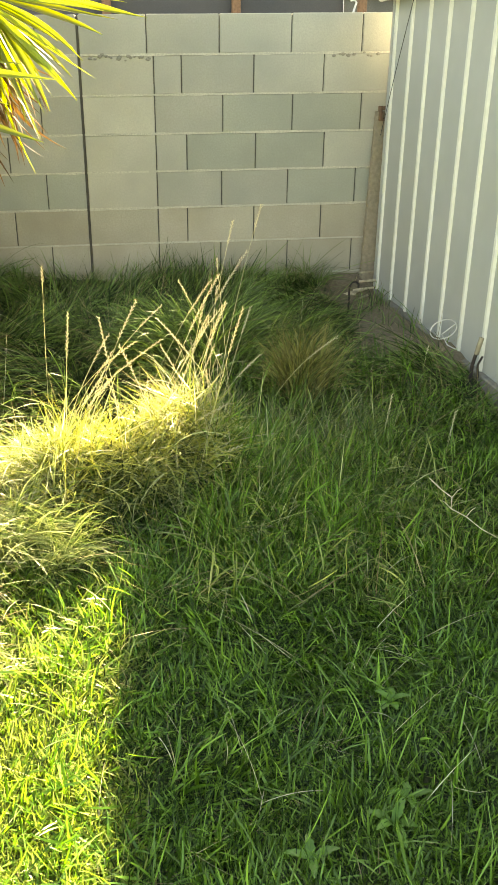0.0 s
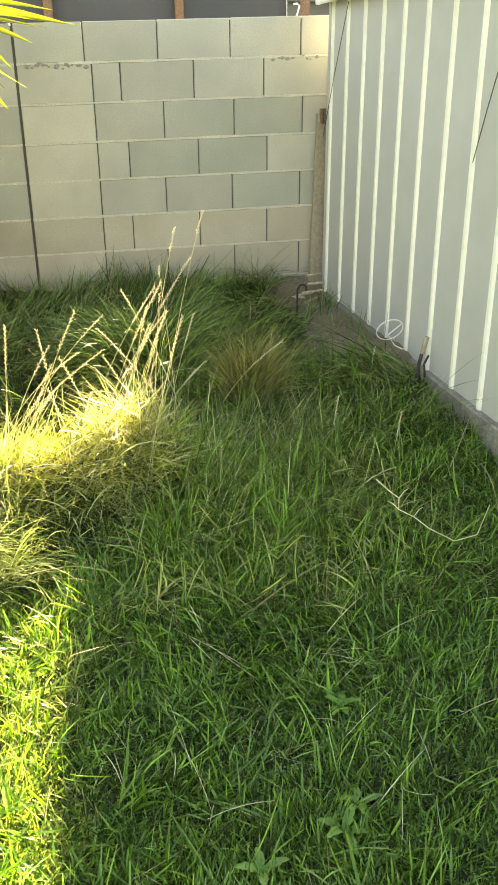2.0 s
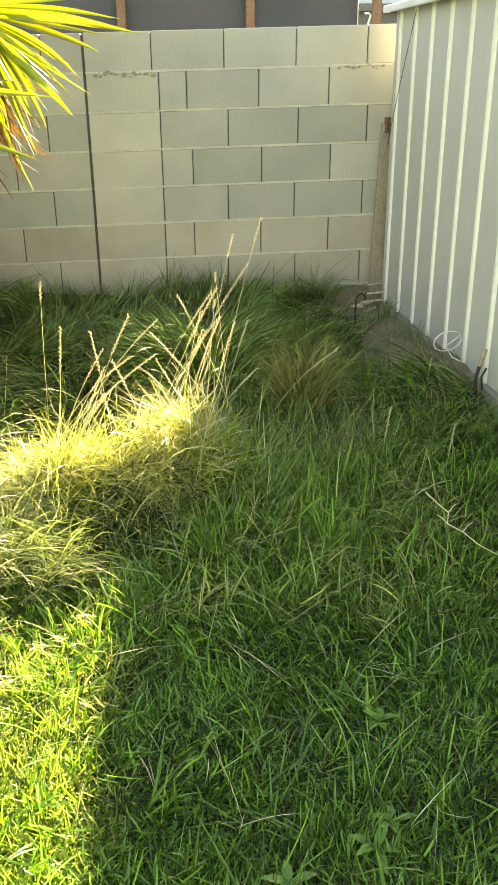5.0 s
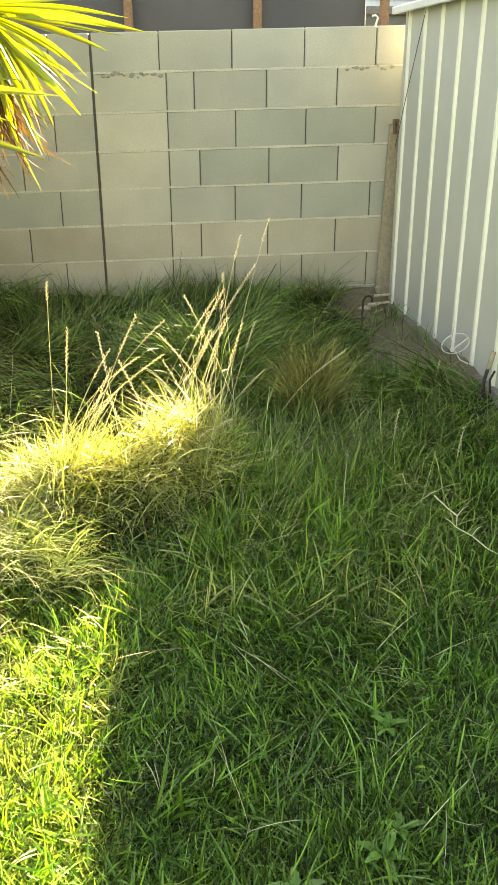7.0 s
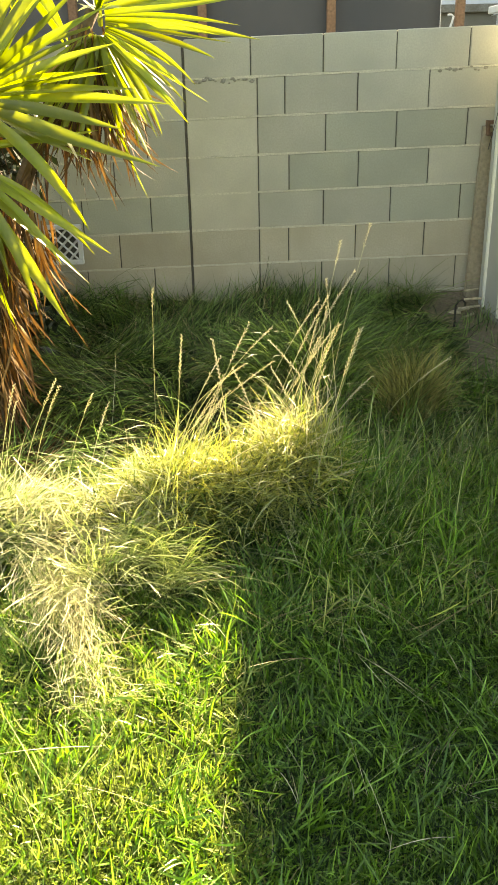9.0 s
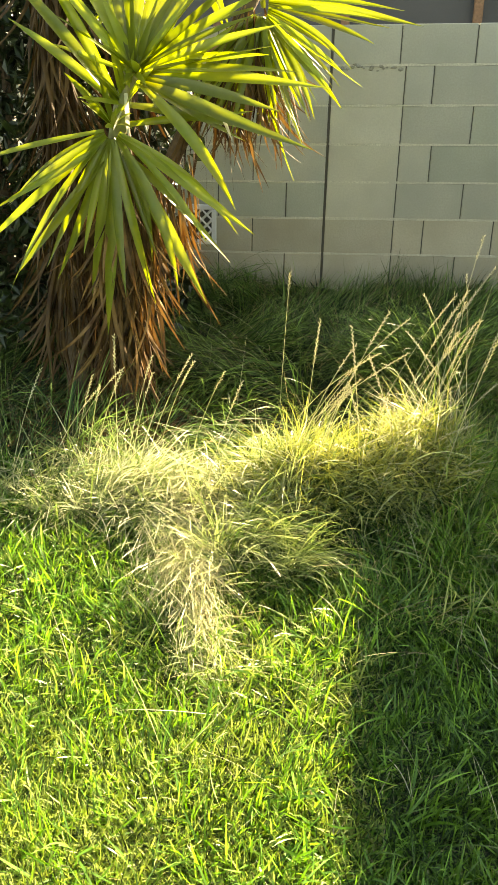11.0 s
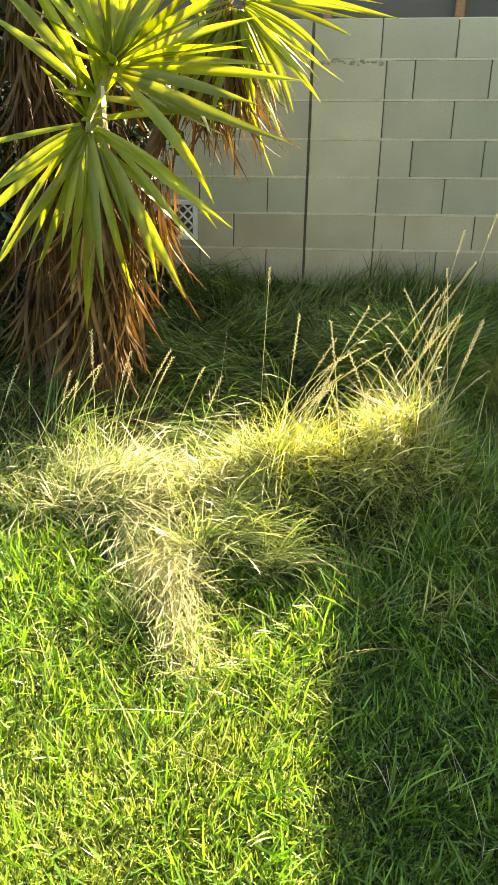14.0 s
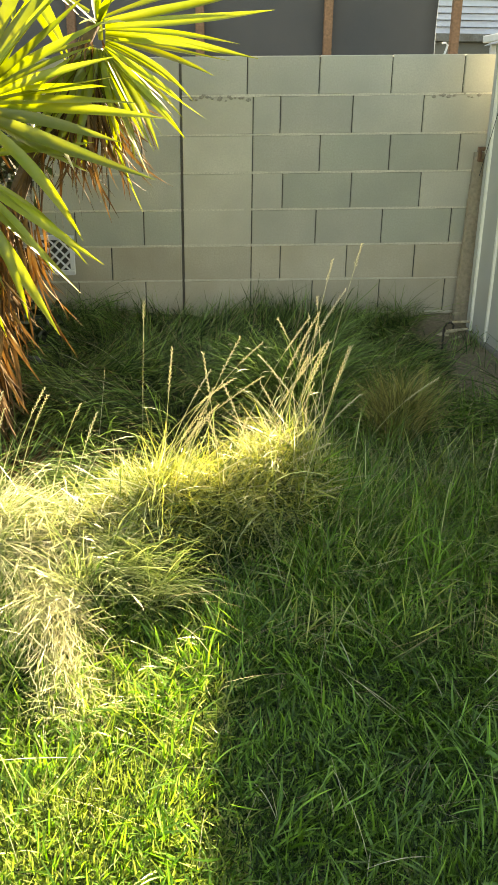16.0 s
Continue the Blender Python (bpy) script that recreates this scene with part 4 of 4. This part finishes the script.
def lay_leaf(mesh, parent, base, way, length, rng, name, spread=1.0, roll=None, face=None):
    """face: the way that the leaf's upper side is turned to."""
    way = Vector(way).normalized()
    ob = part(name, mesh, None, parent)
    turn = way.to_track_quat("X", "Z").to_matrix().to_4x4()
    if face is not None:
        side = Vector(face).cross(way).normalized()
        turn = Matrix((way, side, way.cross(side))).transposed().to_4x4()
    spin = Matrix.Rotation(rng.normal(0, 0.5) if roll is None else roll, 4, "X")
    ob.matrix_local = Matrix.Translation(Vector(base)) @ turn @ spin @ Matrix.Diagonal((length, length * spread, length, 1))
    return ob


AXIS = Vector((0.15, -0.72, 0.62))


def rosette(yucca, centre, fans, seed, fillers, hanging=0, broad=1.0, hang=(0.5, 0.72), right=Vector((0.993, 0.12, 0)), tall=0.16):
    """fans: pairs of angle in the plane that faces the garden, from level towards +x, and length."""
    rng = np.random.default_rng(seed)
    centre = Vector(centre)
    for angle, length in fans:
        a = radians(angle)
        out = rng.uniform(0.05, 0.35) - 0.35 * max(0.0, math.sin(a))
        way = right * math.cos(a) + Vector((0, -out, math.sin(a) + 0.12))
        base = centre + Vector((0.03 * math.cos(a), -0.03, tall * math.sin(a) * 0.8))
        stiff = math.sin(a) > -0.3
        lay_leaf(GREEN[(0, 1, 5)[rng.integers(0, 3)] if stiff else rng.integers(0, 6)], yucca, base, way, length - tall * 0.8 * abs(math.sin(a)), rng, "leaf", min(broad, 1.0) * rng.uniform(1.0, 1.3), rng.normal(0, 0.35), AXIS)
    for k in range(fillers):
        a = radians(fans[k * 3 % len(fans)][0] + rng.normal(0, 9))
        way = right * math.cos(a) + Vector((0, -rng.uniform(-0.1, 0.7), math.sin(a) + 0.1))
        base = centre + Vector((0.03 * math.cos(a), -0.02, tall * math.sin(a) * 0.6 - 0.04))
        lay_leaf(GREEN[rng.integers(0, 6)], yucca, base, way, rng.uniform(0.42, 0.66), rng, "leaf", broad * rng.uniform(0.8, 1.1), rng.normal(0, 0.45), AXIS)
    for k in range(hanging):
        a = radians(rng.uniform(-150, -30))
        way = right * math.cos(a) + Vector((0, -rng.uniform(0.0, 0.5), math.sin(a) + 0.05))
        lay_leaf(GREEN[rng.integers(0, 6)], yucca, centre + Vector((0.03 * math.cos(a), -0.02, -0.08)), way, rng.uniform(*hang), rng, "leaf", rng.uniform(0.9, 1.2), rng.normal(0, 0.4), AXIS)
    for k in range(9):
        a = rng.uniform(0, 6.283)
        way = AXIS + (right * math.cos(a) + Vector((0, 0.5, 0.85)) * math.sin(a)) * rng.uniform(0.25, 0.8)
        lay_leaf(GREEN[rng.integers(0, 6)], yucca, centre, way, rng.uniform(0.14, 0.30), rng, "leaf", 1.5, rng.normal(0, 0.4), AXIS)
    for _ in range(fillers):
        a, tilt = rng.uniform(0, 6.283), rng.uniform(-0.4, 1.2)
        way = Vector((math.cos(a) * math.cos(tilt), 0.35 + 0.6 * math.sin(a) * math.cos(tilt), math.sin(tilt)))
        lay_leaf(GREEN[rng.integers(0, 6)], yucca, centre + Vector((0, 0.05, rng.uniform(-0.1, tall))), way, rng.uniform(0.45, 0.66), rng, "leaf", broad, rng.normal(0, 0.5), AXIS)


def build_yucca():
    yucca = thing("yucca", (0, 0, 0), "large yucca with sunlit yellow-green sword leaves and a brown skirt", "yucca")
    rng = np.random.default_rng(9)
    # the last trunk is added to carry the unseen shading crown
    trunks = (((-0.74, 3.30), 0.96, (0.05, -0.14)), ((-1.00, 3.36), 1.92, (-0.03, 0.08)), ((-0.80, 3.62), 1.42, (0.58, -0.14)), ((-0.85, 3.62), 1.84, (0.13, 0.12)))
    for (x, y), top, (dx, dy) in trunks:
        foot = float(ground_height(x, y)) - 0.05
        path = [(x + dx * t * t + 0.012 * math.sin(9 * t), y + dy * t * t, foot + (top - foot) * t) for t in np.linspace(0, 1, 12)]
        part("trunk", tube(path, 0.055, 10, taper=0.45), M["bark"], yucca, smooth=True)
    rosette(yucca, (-0.615, 3.11, 1.115), (
        (134, 0.60), (122, 0.70), (116, 0.62), (104, 0.60), (92, 0.62), (82, 0.62), (70, 0.64), (60, 0.64), (50, 0.64), (43, 0.62), (34, 0.56), (27, 0.60), (20, 0.50), (13, 0.56), (5, 0.52),
        (-1, 0.60), (-6, 0.71), (-15, 0.56), (-25, 0.71), (-33, 0.46), (-44, 0.64), (150, 0.34), (168, 0.30)), 41, 3, 0, 0.88, tall=0.06)
    rosette(yucca, (-0.665, 3.12, 1.01), ((134, 0.62), (122, 0.56), (147, 0.46), (-12, 0.44)), 46, 0, 0, 1.0, tall=0.02)
    rosette(yucca, (-0.70, 3.09, 0.93), (
        (-153, 0.52), (-163, 0.50), (-135, 0.66), (-144, 0.50), (-126, 0.74), (-116, 0.60), (-109, 0.66), (-98, 0.72), (-91, 0.81), (-84, 0.62), (-77, 0.72),
        (-66, 0.60), (-70, 0.50), (-56, 0.68), (-42, 0.56), (-37, 0.66), (-31, 0.64), (-104, 0.48), (-88, 0.50), (-62, 0.54), (-121, 0.52)), 45, 1, 3, 0.74, tall=0.05)
    rosette(yucca, (-0.20, 3.46, 1.40), (
        (-47, 0.56), (-19, 0.50), (-12, 0.64), (-2, 0.66), (12, 0.62), (-60, 0.52), (-70, 0.58), (-78, 0.48), (-84, 0.56), (-92, 0.50), (-100, 0.55), (-112, 0.55), (-35, 0.46), (30, 0.6), (60, 0.6),
        (90, 0.6), (125, 0.6), (160, 0.55), (-125, 0.52), (-140, 0.55), (-155, 0.5), (-105, 0.5), (-120, 0.58), (-130, 0.44), (-25, 0.48), (-30, 0.42), (-42, 0.46), (-53, 0.48), (-65, 0.46), (-8, 0.55), (5, 0.6), (-16, 0.52), (-50, 0.38), (-75, 0.42), (-28, 0.36)), 42, 4, 22, 0.78, (0.30, 0.50))
    rosette(yucca, (-1.10, 3.40, 1.95), ((30, 0.5), (50, 0.6), (80, 0.6), (110, 0.6), (150, 0.6)), 43, 0)
    # unseen crown added above the view to shade the upper-left leaves
    rosette(yucca, (-0.72, 3.74, 1.86), tuple((a, 0.5) for a in range(-110, 250, 20)), 44, 24, 0, 1.5)
    part("crown_stem", tube([(-0.715, 3.17, 0.78), (-0.70, 3.13, 0.90), (-0.67, 3.12, 1.02), (-0.62, 3.12, 1.16)], 0.036, 10, taper=0.75), M["sheath"], yucca, "pale green leaf bases", True)
    dry = leaf_mesh("dry_sheath", M["bleached"], 0.25, 0.10, 1.2, 0.05, 71)
    for base, way, length, wide in (((-0.635, 3.04, 1.05), (0.05, -0.12, -1), 0.15, 0.75), ((-0.655, 3.05, 0.99), (-0.5, -0.3, -1), 0.08, 0.8), ((-0.30, 3.05, 1.0), (0.55, -0.1, -1), 0.12, 0.5)):
        lay_leaf(dry, yucca, base, way, length, rng, "dry_sheath", wide, 0.3, AXIS)["label"] = "bleached papery leaf sheath"
    count = 0
    mass = bmesh.new()
    for i in range(105):
        a = rng.uniform(-math.pi, math.pi)
        base = Vector((-0.24 + 0.05 * math.cos(a), 3.48 + 0.05 * math.sin(a), 1.36 - 0.25 * rng.random()))
        lay_leaf(DEAD[rng.integers(0, 8)], yucca, base, (math.cos(a), math.sin(a), -rng.uniform(1.2, 4.0)), rng.uniform(0.25, 0.5), rng, "dead_leaf", rng.uniform(0.7, 1.3), rng.uniform(-3, 3))
        count += 1
    # a loose curtain of dead leaves below the slanting trunk
    for i in range(48):
        base = Vector((rng.uniform(-0.66, -0.47), rng.uniform(3.26, 3.42), rng.uniform(0.55, 0.82)))
        lay_leaf(DEAD[rng.integers(0, 8)], yucca, base, (rng.normal(0.08, 0.12), rng.normal(0, 0.12), -1), rng.uniform(0.32, 0.5), rng, "dead_leaf", rng.uniform(0.8, 1.4), rng.uniform(-3, 3))
        count += 1
    for (x, y), top, (dx, dy) in trunks:
        slant = dx > 0.3
        for i in range(120 if slant else 130 if dy == 0.12 else 330):
            t = rng.uniform(0.80, 0.98) if slant else rng.uniform(0.15, 0.97 if top < 1.2 else 0.9)
            a = rng.uniform(-math.pi, math.pi)
            z = -0.25 + (top + 0.2) * t
            base = Vector((x + dx * t * t + 0.06 * math.cos(a), y + dy * t * t + 0.06 * math.sin(a), z))
            steep = rng.uniform(2.6, 7.0) * (2.0 if top > 1.9 and t > 0.45 else 1.0)
            way = Vector((math.cos(a), math.sin(a), -steep))
            length = min(rng.uniform(0.25, 0.5) if slant else rng.uniform(0.35, 0.62), max(0.16, (z - float(ground_height(x, y))) * rng.uniform(0.85, 1.15)))
            front = math.sin(a) < 0.45
            if front and count < 300:
                lay_leaf(DEAD[rng.integers(0, 8)], yucca, base, way, length, rng, "dead_leaf", rng.uniform(0.7, 1.4), rng.uniform(-3, 3))
                count += 1
            else:
                m = Matrix.Translation(base) @ way.normalized().to_track_quat("X", "Z").to_matrix().to_4x4() @ Matrix.Rotation(rng.uniform(-3, 3), 4, "X") @ Matrix.Scale(length, 4)
                k = len(mass.verts)
                mass.from_mesh(DEAD[rng.integers(0, 8)])
                mass.verts.ensure_lookup_table()
                bmesh.ops.transform(mass, matrix=m, verts=mass.verts[k:])
    tagged(part("dead_leaf_mass", mass, M["dead"], yucca, "brown hanging dead leaves", True), kind="stuff")


build_yucca()


# ---------------------------------------------------------------- dark shrub behind the yucca
def build_shrub():
    rng = np.random.default_rng(15)
    x0, y0 = -1.42, 3.92
    foot = float(ground_height(x0, y0))
    shrub = thing("shrub", (x0, y0, foot), "dense dark green shrub in deep shade behind the yucca", "shrub")
    limbs = bmesh.new()
    for i in range(9):
        a = rng.uniform(0, 6.283)
        end = Vector((0.5 * math.cos(a), 0.35 * math.sin(a), rng.uniform(1.2, 2.3)))
        tube([(0, 0, 0), end * 0.35 + Vector((0, 0, 0.25)), end * 0.7 + Vector((0, 0, 0.2)), end], 0.03, 6, limbs, 0.25)
    part("trunk", limbs, M["bark"], shrub)
    n = 13000
    a, r = rng.uniform(0, 6.283, n), rng.random(n) ** 0.4
    z = rng.uniform(0.15, 2.5, n)
    rad = 0.62 + 0.10 * np.sin(3 * a + 2 * z) + 0.08 * np.sin(7 * z)
    p = np.stack([rad * 1.15 * r * np.cos(a), 0.62 * rad * r * np.sin(a), z], 1)
    w = rng.normal(0, 1, (n, 3))
    w /= np.linalg.norm(w, axis=1)[:, None]
    s = np.cross(w, rng.normal(0, 1, (n, 3)))
    s /= np.linalg.norm(s, axis=1)[:, None]
    ln, wd = rng.uniform(0.06, 0.11, (n, 1)), rng.uniform(0.013, 0.022, (n, 1))
    nrm = np.cross(w, s) * 0.006
    v = np.stack([p, p + w * ln * 0.5 + s * wd + nrm, p + w * ln, p + w * ln * 0.5 - s * wd + nrm], 1).reshape(-1, 3)
    i = np.arange(n) * 4
    me = bpy.data.meshes.new("crown")
    me.from_pydata(v.tolist(), [], np.concatenate([np.stack([i, i + 1, i + 2], 1), np.stack([i, i + 2, i + 3], 1)]).tolist())
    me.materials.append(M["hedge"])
    part("crown", me, None, shrub)


build_shrub()


# ---------------------------------------------------------------- small things by the shed and wall
def build_leaning_post():
    ob = thing("leaning_post", (1.70, 4.90, -0.10), "weathered tan post leaning on the wall beside the shed", "post")
    bm = box((-0.045, -0.02, 0.0), (0.05, 0.03, 0.99), 0.004)
    for v in bm.verts:
        u = v.co.z / 0.99
        v.co.x = v.co.x * (1 - 0.45 * u) + 0.018 * u
        v.co.y += 0.03 * u
    part("board", bm, M["board"], ob)
    bm = box((0.005, -0.022, 0.94), (0.020, 0.03, 1.02), 0.003)
    box((0.02, -0.022, 1.0), (0.07, 0.03, 1.02), 0.003, bm)
    box((0.02, -0.022, 0.94), (0.07, 0.03, 0.957), 0.003, bm)
    part("bracket", bm, M["wood"], ob, "brown open bracket")
    part("dark_strip", box((0.052, -0.01, 0.0), (0.064, 0.02, 0.94), 0.003), M["iron"], ob, "dark rusted edge strip")


build_leaning_post()


def build_sticks():
    rng = np.random.default_rng(8)
    for i, (x, y, a, ln, h) in enumerate(((1.63, 4.68, 0.15, 0.13, 0.03), (1.57, 4.64, 0.35, 0.12, 0.025), (1.66, 4.72, -0.15, 0.10, 0.065), (1.655, 4.75, 0.12, 0.09, 0.105), (1.60, 4.58, 0.7, 0.11, 0.015), (1.52, 4.62, -0.3, 0.10, 0.012))):
        z = float(ground_height(x, y)) + h
        ob = thing("cut_stick", (x, y, z), "short pale cut stick on bare soil by the wall", "stick", "cut sticks in the corner", turn=math.degrees(a))
        part("stick", tube([(-ln / 2, 0, 0), (0, 0, 0.004), (ln / 2, 0, 0.008)], 0.0075, 7), M["stick"], ob)


build_sticks()


def build_stakes():
    x, y = 1.47, 4.35
    hook = thing("iron_hook_stake", (x, y, float(ground_height(x, y))), "dark rusted hooked iron stake in the soil", "stake")
    pts = [(0, 0, -0.05), (0, 0, 0.10), (0.0, 0, 0.15), (0.012, 0, 0.175), (0.035, 0, 0.18), (0.05, 0, 0.165), (0.05, 0, 0.145)]
    part("rod", tube(pts, 0.006, 7), M["iron"], hook)
    x, y = 1.79, 3.20
    z = float(ground_height(x, y))
    stake = thing("capped_stake", (x, y, z), "dark twiggy stake with a pale cap beside the shed", "stake")
    part("rod", tube([(-0.015, 0, -0.05), (-0.012, 0, 0.08), (0.0, 0, 0.14)], 0.008, 7), M["iron"], stake)
    part("prong", tube([(0.02, 0, 0.02), (0.012, 0, 0.08), (0.03, 0, 0.12)], 0.005, 6), M["iron"], stake)
    part("cap", tube([(0.0, 0, 0.13), (0.012, 0, 0.19), (0.016, 0, 0.205)], 0.011, 8), M["stick"], stake, "pale cap")


build_stakes()


def build_wires():
    ring = thing("wire_loop", (1.715, 3.44, 0.035), "loose loop of white wire hanging at the shed base", "wire")
    pts = [(0.072 * math.cos(a), 0.03 * math.cos(a), 0.045 * math.sin(a)) for a in np.linspace(0.3, 6.7, 26)]
    pts += [(0.0, 0.02, -0.03), (0.02, -0.02, -0.07), (0.05, -0.05, -0.08)]
    part("loop", tube(pts, 0.0028, 5), M["wire"], ring)
    for name, a, b in (("cable", (1.728, 4.445, 1.437), (1.712, 4.86, 0.765)), ("cable", (1.855, 2.80, 1.24), (1.852, 3.02, 0.755))):
        ob = thing("hanging_cable", a, "thin dark cable hanging against the shed wall", "cable", "cables on the shed")
        d = Vector(b) - Vector(a)
        part(name, tube([(0, 0, 0), d * 0.5 + Vector((-0.004, 0, -0.01)), d], 0.0019, 5), M["cable"], ob)


build_wires()


def build_grille():
    w, h = 0.23, 0.23
    ob = thing("vent_grille", (-0.62, 4.90, 0.17), "white framed lattice grille standing against the wall behind the yucca", "grille")
    for lo, hi in (((-w, 0, 0), (0.0, 0.03, 0.026)), ((-w, 0, h - 0.026), (0.0, 0.03, h)), ((-0.026, 0.001, 0.027), (0.0, 0.029, h - 0.027)), ((-w, 0.001, 0.027), (0.026 - w, 0.029, h - 0.027))):
        part("frame_bar", box(lo, hi, 0.003), M["trim"], ob)
    inner = w - 0.052
    for i in range(-2, 3):
        for side in (1, -1):
            a, b = max(0.0, i * 0.06), min(inner, inner + i * 0.06)
            ends = [(-w + 0.026 + (u if side > 0 else inner - u), 0.012 + 0.006 * side, 0.026 + u - i * 0.06) for u in (a, b)]
            part("slat", tube(ends, 0.007, 4), M["trim"], ob)
    part("backing", box((0.01 - w, 0.024, 0.01), (-0.01, 0.028, h - 0.01)), M["cable"], ob)


build_grille()


# ---------------------------------------------------------------- broad-leaved weeds
def weed(x, y, size, leaves, seed):
    rng = np.random.default_rng(seed)
    ob = thing("weed", (x, y, float(ground_height(x, y)) + 0.02), "broad-leaved green weed growing in the lawn", "weed", "weeds in the lawn")
    for i in range(leaves):
        bm = bmesh.new()
        a, ln, tilt = 6.283 * i / leaves + rng.normal(0, 0.3), size * rng.uniform(0.8, 1.3), rng.uniform(0.6, 1.2)
        d, up = Vector((math.cos(a), math.sin(a), 0)), Vector((0, 0, 1))
        side = Vector((-math.sin(a), math.cos(a), 0))
        rows = []
        for k in range(9):
            t = k / 8
            lobe = 1 + 0.28 * (k % 2)
            w = size * 0.17 * math.sin(math.pi * min(1, t * 0.85 + 0.12)) ** 0.8 * lobe
            p = d * ln * t * math.cos(tilt * (1 - 0.5 * t)) + up * ln * (math.sin(tilt) * t - 0.45 * t * t)
            rows.append([bm.verts.new(p - side * w + up * w * 0.4), bm.verts.new(p), bm.verts.new(p + side * w + up * w * 0.4)])
        for r, s in zip(rows, rows[1:]):
            for j in range(2):
                bm.faces.new((r[j], s[j], s[j + 1], r[j + 1]))
        part("leaf", bm, M["weed"], ob, smooth=True)


for i, (x, y, size, leaves) in enumerate(((1.02, 1.55, 0.055, 5), (0.93, 1.17, 0.060, 5), (0.99, 1.24, 0.050, 4), (0.73, 1.10, 0.055, 4), (-0.20, 1.88, 0.045, 5),
                                          (-0.33, 2.02, 0.045, 6), (-0.45, 1.95, 0.040, 5))):
    weed(x, y, size, leaves, 400 + i)


def build_twig():
    foot = Vector((1.40, 2.18, -0.24))
    twig = thing("dry_twig", foot, "pale dry zigzag weed stem lying on the grass", "twig")
    pts = [Vector(p) - foot for p in ((1.33, 2.32, -0.15), (1.36, 2.27, -0.17), (1.38, 2.22, -0.175), (1.37, 2.19, -0.20), (1.41, 2.15, -0.21), (1.45, 2.11, -0.235), (1.52, 2.06, -0.26), (1.60, 2.07, -0.25), (1.68, 2.17, -0.20))]
    part("stem", tube(pts, 0.0023, 5, taper=0.6), M["seed"], twig)
    for k in (1, 2, 3, 4):
        part("shoot", tube([pts[k], pts[k] + Vector((0.02 * (-1) ** k, 0.01, 0.02)), pts[k] + Vector((0.035 * (-1) ** k, 0.015, 0.025))], 0.0018, 4, taper=0.5), M["seed"], twig)


build_twig()
